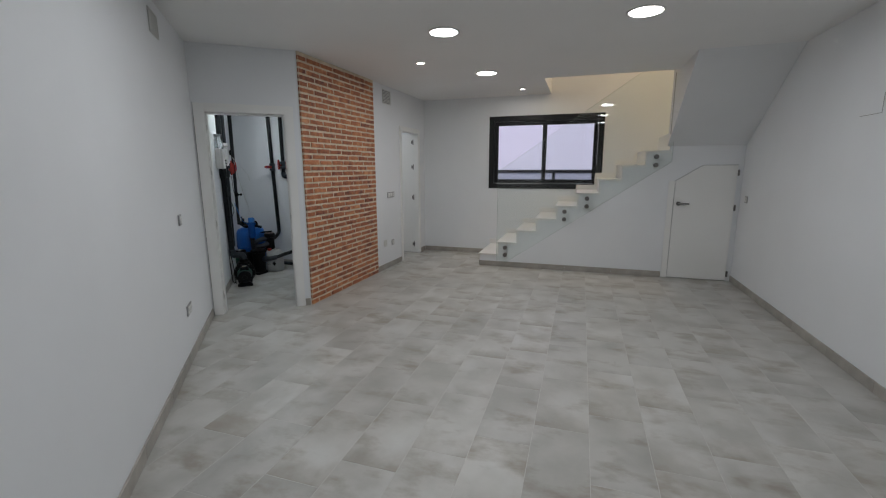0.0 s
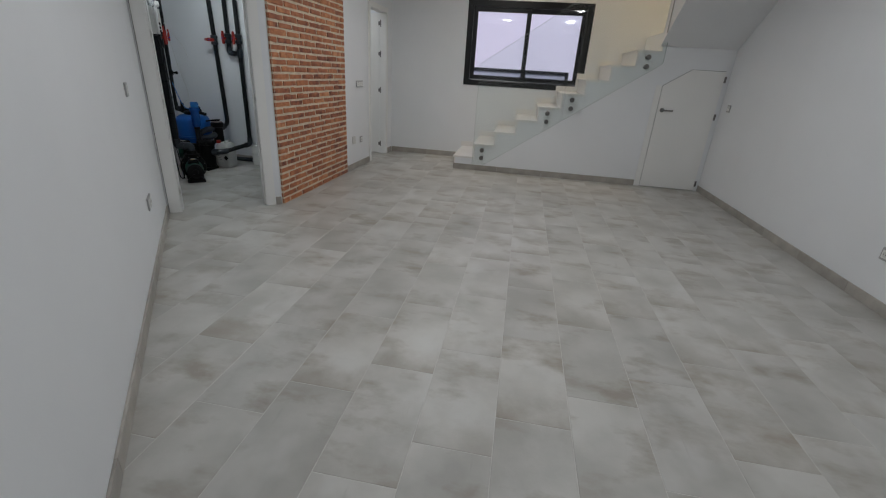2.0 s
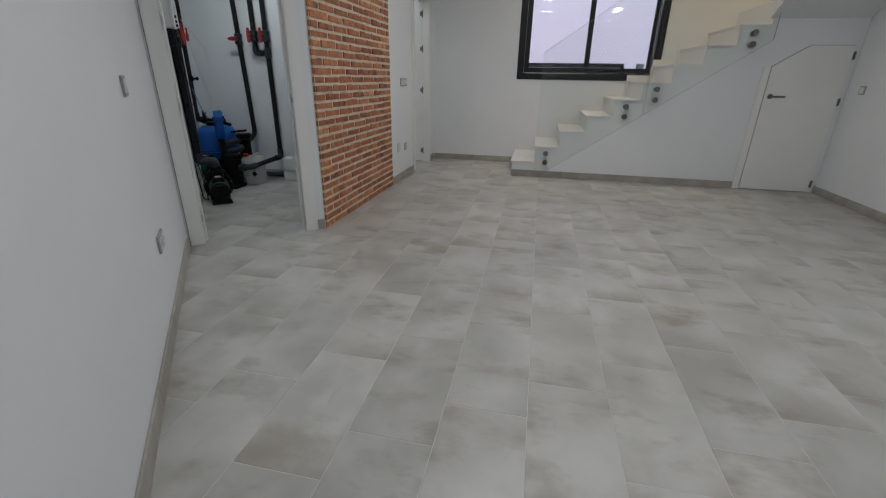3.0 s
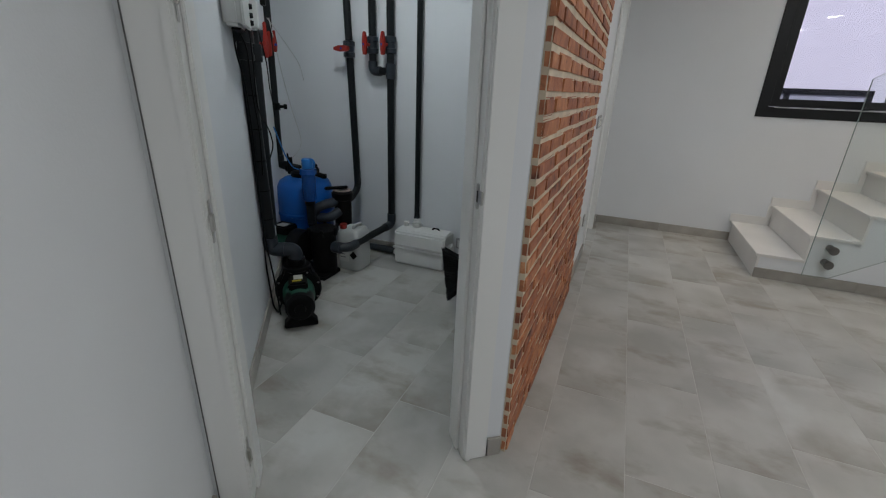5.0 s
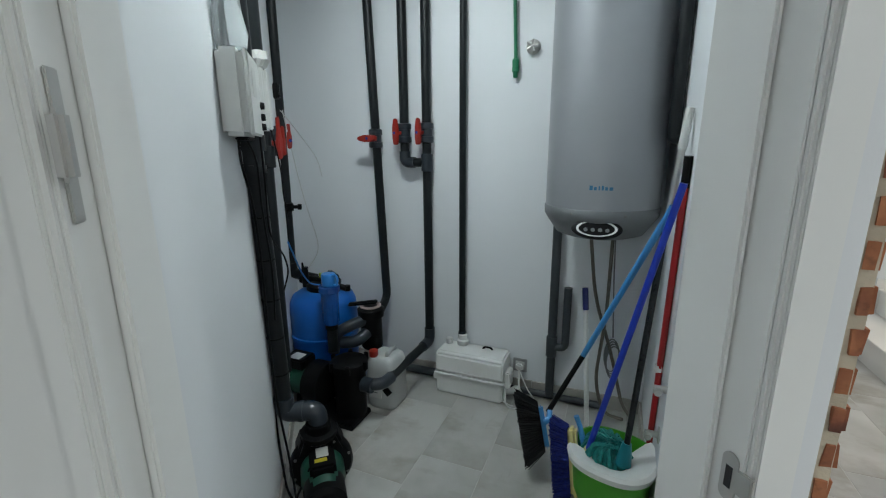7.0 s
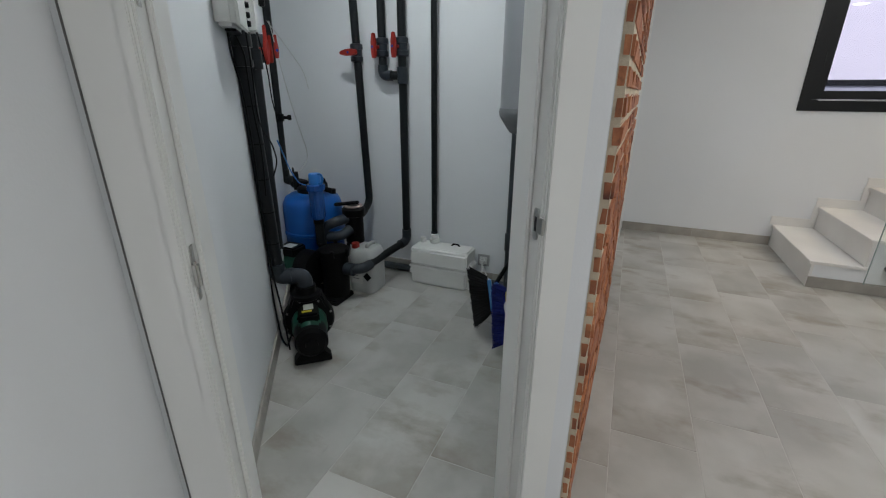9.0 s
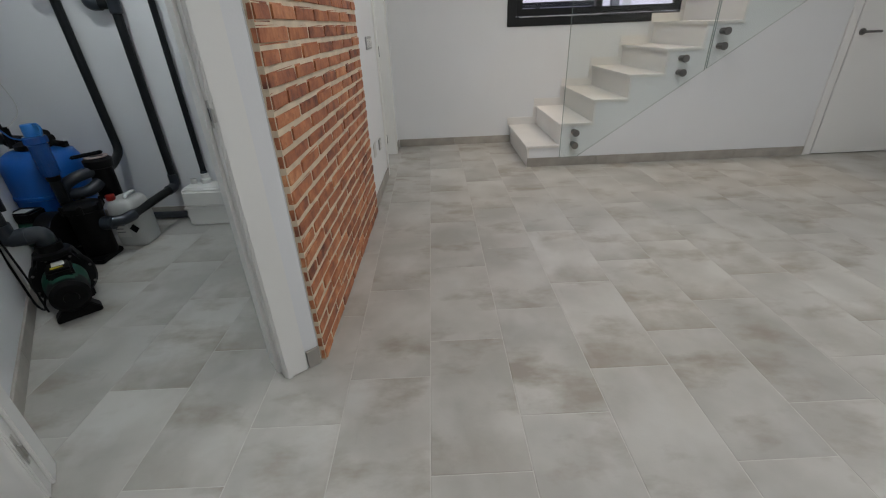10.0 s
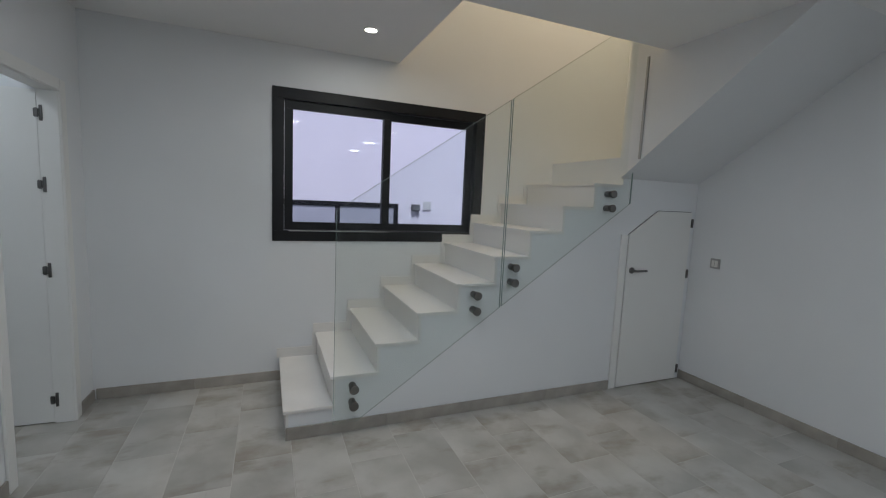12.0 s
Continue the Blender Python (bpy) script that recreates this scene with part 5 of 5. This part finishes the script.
for i in range(n + 1):
    a = radians(ang0 + (ang1 - ang0) * i / n)
    swell = 1 + 0.07 * math.sin(2 * a) ** 2
    ring = [wr.verts.new((swell * 0.93 * r * math.cos(a), swell * 0.93 * r * math.sin(a), z)) for r, z in ((0.172, 0.256), (0.177, 0.280), (0.166, 0.292), (0.142, 0.288), (0.070, 0.250), (0.09, 0.236))]
    if prev:
        for k in range(6):
            wr.faces.new((prev[k], prev[(k + 1) % 6], ring[(k + 1) % 6], ring[k]))
    else:
        wr.faces.new(ring)
    prev = ring
wr.faces.new(prev[::-1])
part("wringer", wr, WHITEP, bk, "white plastic wringer rim", smooth=True)
part("tab", tube([(-0.150, 0.0, 0.375), (-0.130, 0.0, 0.330), (-0.112, 0.0, 0.255)], [0.011, 0.010, 0.014], 10), HSKY, bk, "sky-blue handle tab", smooth=True)
mp = thing("mop", "grey and steel mop with teal yarn in the bucket", "mop")
rng = random.Random(11)
yarn = bmesh.new()
for k in range(110):
    a = rng.uniform(0, 6.283)
    r0, r1 = rng.uniform(0.005, 0.03), rng.uniform(0.05, 0.11)
    c = Vector((-3.025, 4.695, 0.014))
    tube([c + Vector((0.025 + r0 * math.cos(a), -0.035 + r0 * math.sin(a), 0.31)), c + Vector((r1 * 0.6 * math.cos(a), r1 * 0.6 * math.sin(a), 0.285 + rng.uniform(-0.02, 0.02))), c + Vector((r1 * math.cos(a), r1 * math.sin(a), 0.215 + rng.uniform(-0.02, 0.02)))], 0.0075, 6, yarn, bend=0.03)
part("yarn", yarn, TEAL, mp, smooth=True)
part("socket", tube([(-2.957, 4.640, 0.26), (-2.953, 4.642, 0.31), (-2.949, 4.644, 0.35)], [0.030, 0.024, 0.016], 14), mat("teal_plastic", (0.01, 0.20, 0.24), 0.4), mp, "teal plastic socket", smooth=True)
handle(mp, (-2.950, 4.643, 0.34), (-2.896, 4.708, 1.15), 0.0115, mat("dark_steel_pole", (0.045, 0.048, 0.050), 0.28, metal=1.0, var=0.0))
handle(mp, (-2.896, 4.708, 1.15), (-2.873, 4.720, 1.42), 0.0115, CHROME)
part("grip", tube([(-2.873, 4.720, 1.42), (-2.862, 4.726, 1.55)], 0.014, 12), BOXP, mp, "pale grey grip", smooth=True)
# thin tubes and wires in the corner
tw = thing("thin_hose", "thin clear dosing hose and blue tube by the tank", "hose")
part("clear_tube", tube([U(0.11, 2.0, 1.62), U(0.16, 2.2, 1.2), U(0.24, 2.45, 0.8), (-4.72, 5.05, 0.74)], 0.0025, 6, bend=0.2), BOXP, tw, smooth=True)
part("loose_tube", tube([U(0.10, 2.0, 1.62), U(0.17, 2.15, 1.52), U(0.26, 2.3, 1.38), U(0.28, 2.33, 1.27)], 0.0020, 6, bend=0.2), BOXP, tw, smooth=True)
part("blue_tube", tube([U(0.10, 1.75, 1.0), U(0.14, 1.9, 0.80), (-4.60, 4.92, 0.70), (-4.56, 4.98, 0.68)], 0.004, 8, bend=0.1), BLUEL, tw, "light blue hose", smooth=True)
bc = thing("black_cable", "black cables running down the corner pipes", "cable")
part("cable", tube([U(0.030, 1.14, 1.465), U(0.026, 1.16, 1.39), U(0.040, 1.22, 1.26), U(0.046, 1.235, 1.05), U(0.040, 1.25, 0.75), U(0.042, 1.27, 0.45), U(0.075, 1.22, 0.20), U(0.090, 1.18, 0.02)], 0.0045, 8, bend=0.08), BLACKP, bc, smooth=True)
part("cable", tube([U(0.050, 1.16, 1.465), U(0.070, 1.20, 1.40), U(0.066, 1.225, 1.20), U(0.078, 1.26, 1.00), U(0.066, 1.27, 0.80)], 0.004, 8, bend=0.1), BLACKP, bc, smooth=True)
part("cable", tube([U(0.090, 1.17, 1.47), U(0.088, 1.21, 1.36), U(0.076, 1.26, 1.12), U(0.110, 1.40, 1.02), U(0.112, 1.50, 0.92), U(0.092, 1.44, 0.86)], 0.0035, 8, bend=0.08), BLACKP, bc, smooth=True)
part("cable", tube([U(0.075, 1.55, 1.60), U(0.110, 1.62, 1.35), U(0.102, 1.70, 1.22), U(0.120, 1.68, 1.12)], 0.003, 8, bend=0.08), BLACKP, bc, smooth=True)
part("connector", box(-0.014, 0.014, -0.014, 0.014, -0.032, 0.032, 0.004, m=pose(*U(0.112, 1.70, 1.675), 0, 0, ANG)), BLACKP, bc, "black cable connector")

# ---- brick cladding ----
clad = structure(thing("brick_cladding", "rustic red brick cladding with pale wide mortar joints", "brick wall", at=SKEW), "rustic red brick cladding with pale wide mortar joints", "brick wall")
BY0, BY1 = 3.803, 5.337
part("mortar", box(XL - 0.001, XL + 0.0205, BY0 + 0.003, BY1, 0.0, CEIL - 0.003), MORTAR, clad, "pale sandy mortar")
COURSE, BLEN, JOINT = 0.0599, 0.2365, 0.0095
shapes = {}


def brick_mesh(length, kind):
    key = (round(length, 3), kind)
    if key not in shapes:
        rng = random.Random(int(length * 1000) * 7 + kind)
        bm = box(XL - 0.001, XL + 0.0255, 0, length, 0, COURSE - JOINT, 0.0065, seg=2)
        for v in bm.verts:
            v.co += Vector((rng.uniform(-1, 1) * 0.0022, rng.uniform(-1, 1) * 0.0018, rng.uniform(-1, 1) * 0.0016))
        me = bpy.data.meshes.new("brick")
        bm.to_mesh(me)
        bm.free()
        me.materials.append(BRICK)
        shapes[key] = me
    return shapes[key]


rng = random.Random(4)
for c in range(int(CEIL / COURSE)):
    z = 0.004 + c * COURSE
    off = 3.936 - BLEN * (0.5 if c % 2 else 0.0) + rng.uniform(-0.022, 0.022)
    y = off - BLEN * math.ceil((off - BY0) / BLEN)
    while y < BY1 - 0.02:
        y0, y1 = max(y, BY0), min(y + BLEN - JOINT, BY1 - 0.004)
        if y < BY0 + 0.06 and y + BLEN > BY0 + 0.10:
            y0 = BY0
        if y1 - y0 > 0.03:
            ob = new("brick", brick_mesh(y1 - y0 if abs(y1 - y0 - BLEN + JOINT) > 0.002 else BLEN - JOINT, rng.randrange(5)))
            ob.parent = clad
            ob.location = (rng.uniform(-0.0015, 0.0015), y0, z + rng.uniform(-0.001, 0.001))
        y += BLEN

# ---- floor tiles ----
TW, TL, TG_ = 0.303, 0.606, 0.0028
bm = box(0, TW - TG_, 0, TL - TG_, -0.008, 0.0, 0.0012, seg=1)
tile_me = bpy.data.meshes.new("floor_tile")
bm.to_mesh(tile_me)
bm.free()
tile_me.materials.append(TILE)


def in_room(x, y):
    p = ANGLED.inverted() @ Vector((x, y, 0))
    if y > YS + TL / 2 and x > SX + TW / 2:
        return False
    if p.x < -0.36 or y < -3.3 or x > XR + 0.14 or x < -1.1 and y < 0 or y > YF + 0.28:
        return False
    if x < XL - 1.1 and y > 5.75:
        return False
    return True


CUTS = ((ANGLED @ Vector((-0.08, 0, 0)), ANGLED.to_3x3() @ Vector((-1, 0, 0))), (Vector((XR + 0.06, 0, 0)), Vector((1, 0, 0))), (Vector((0, YF + 0.08, 0)), Vector((0, 1, 0))))


def cut_tile(x, y):
    """The tile's mesh at that place, sawn off under the walls."""
    corners = [Vector((x + a, y + b, 0)) for a in (0, TW) for b in (0, TL)]
    planes = [(p, d) for p, d in CUTS if any((c - p).dot(d) > 0 for c in corners)]
    if not planes:
        return tile_me
    bm = bmesh.new()
    bm.from_mesh(tile_me)
    for p, d in planes:
        if bm.verts:
            bmesh.ops.bisect_plane(bm, geom=bm.verts[:] + bm.edges[:] + bm.faces[:], plane_co=p - Vector((x, y, 0)), plane_no=d, clear_outer=True)
    if not bm.faces:
        return None
    me = bpy.data.meshes.new("floor_tile")
    bm.to_mesh(me)
    bm.free()
    me.materials.append(TILE)
    return me


rest = bmesh.new()
for c in range(-17, 12):
    x = -1.103 + TW * c
    y0 = 1.463 + 0.202 * (c + 1)
    for k in range(-14, 14):
        y = y0 + TL * k
        if not in_room(x + TW / 2, y + TL / 2):
            continue
        if y < -0.9:
            box(x + TG_ / 2, min(x + TW - TG_ / 2, XR + 0.06), y + TG_ / 2, y + TL - TG_ / 2, -0.008, 0.0, bm=rest)
            continue
        me = cut_tile(x + TG_ / 2, y + TG_ / 2)
        if me:
            ob = new("floor_tile", me)
            ob.parent = slab
            ob.location = (x + TG_ / 2, y + TG_ / 2, 0)
tagged(part("floor_tiles", rest, TILE, slab), kind="stuff")
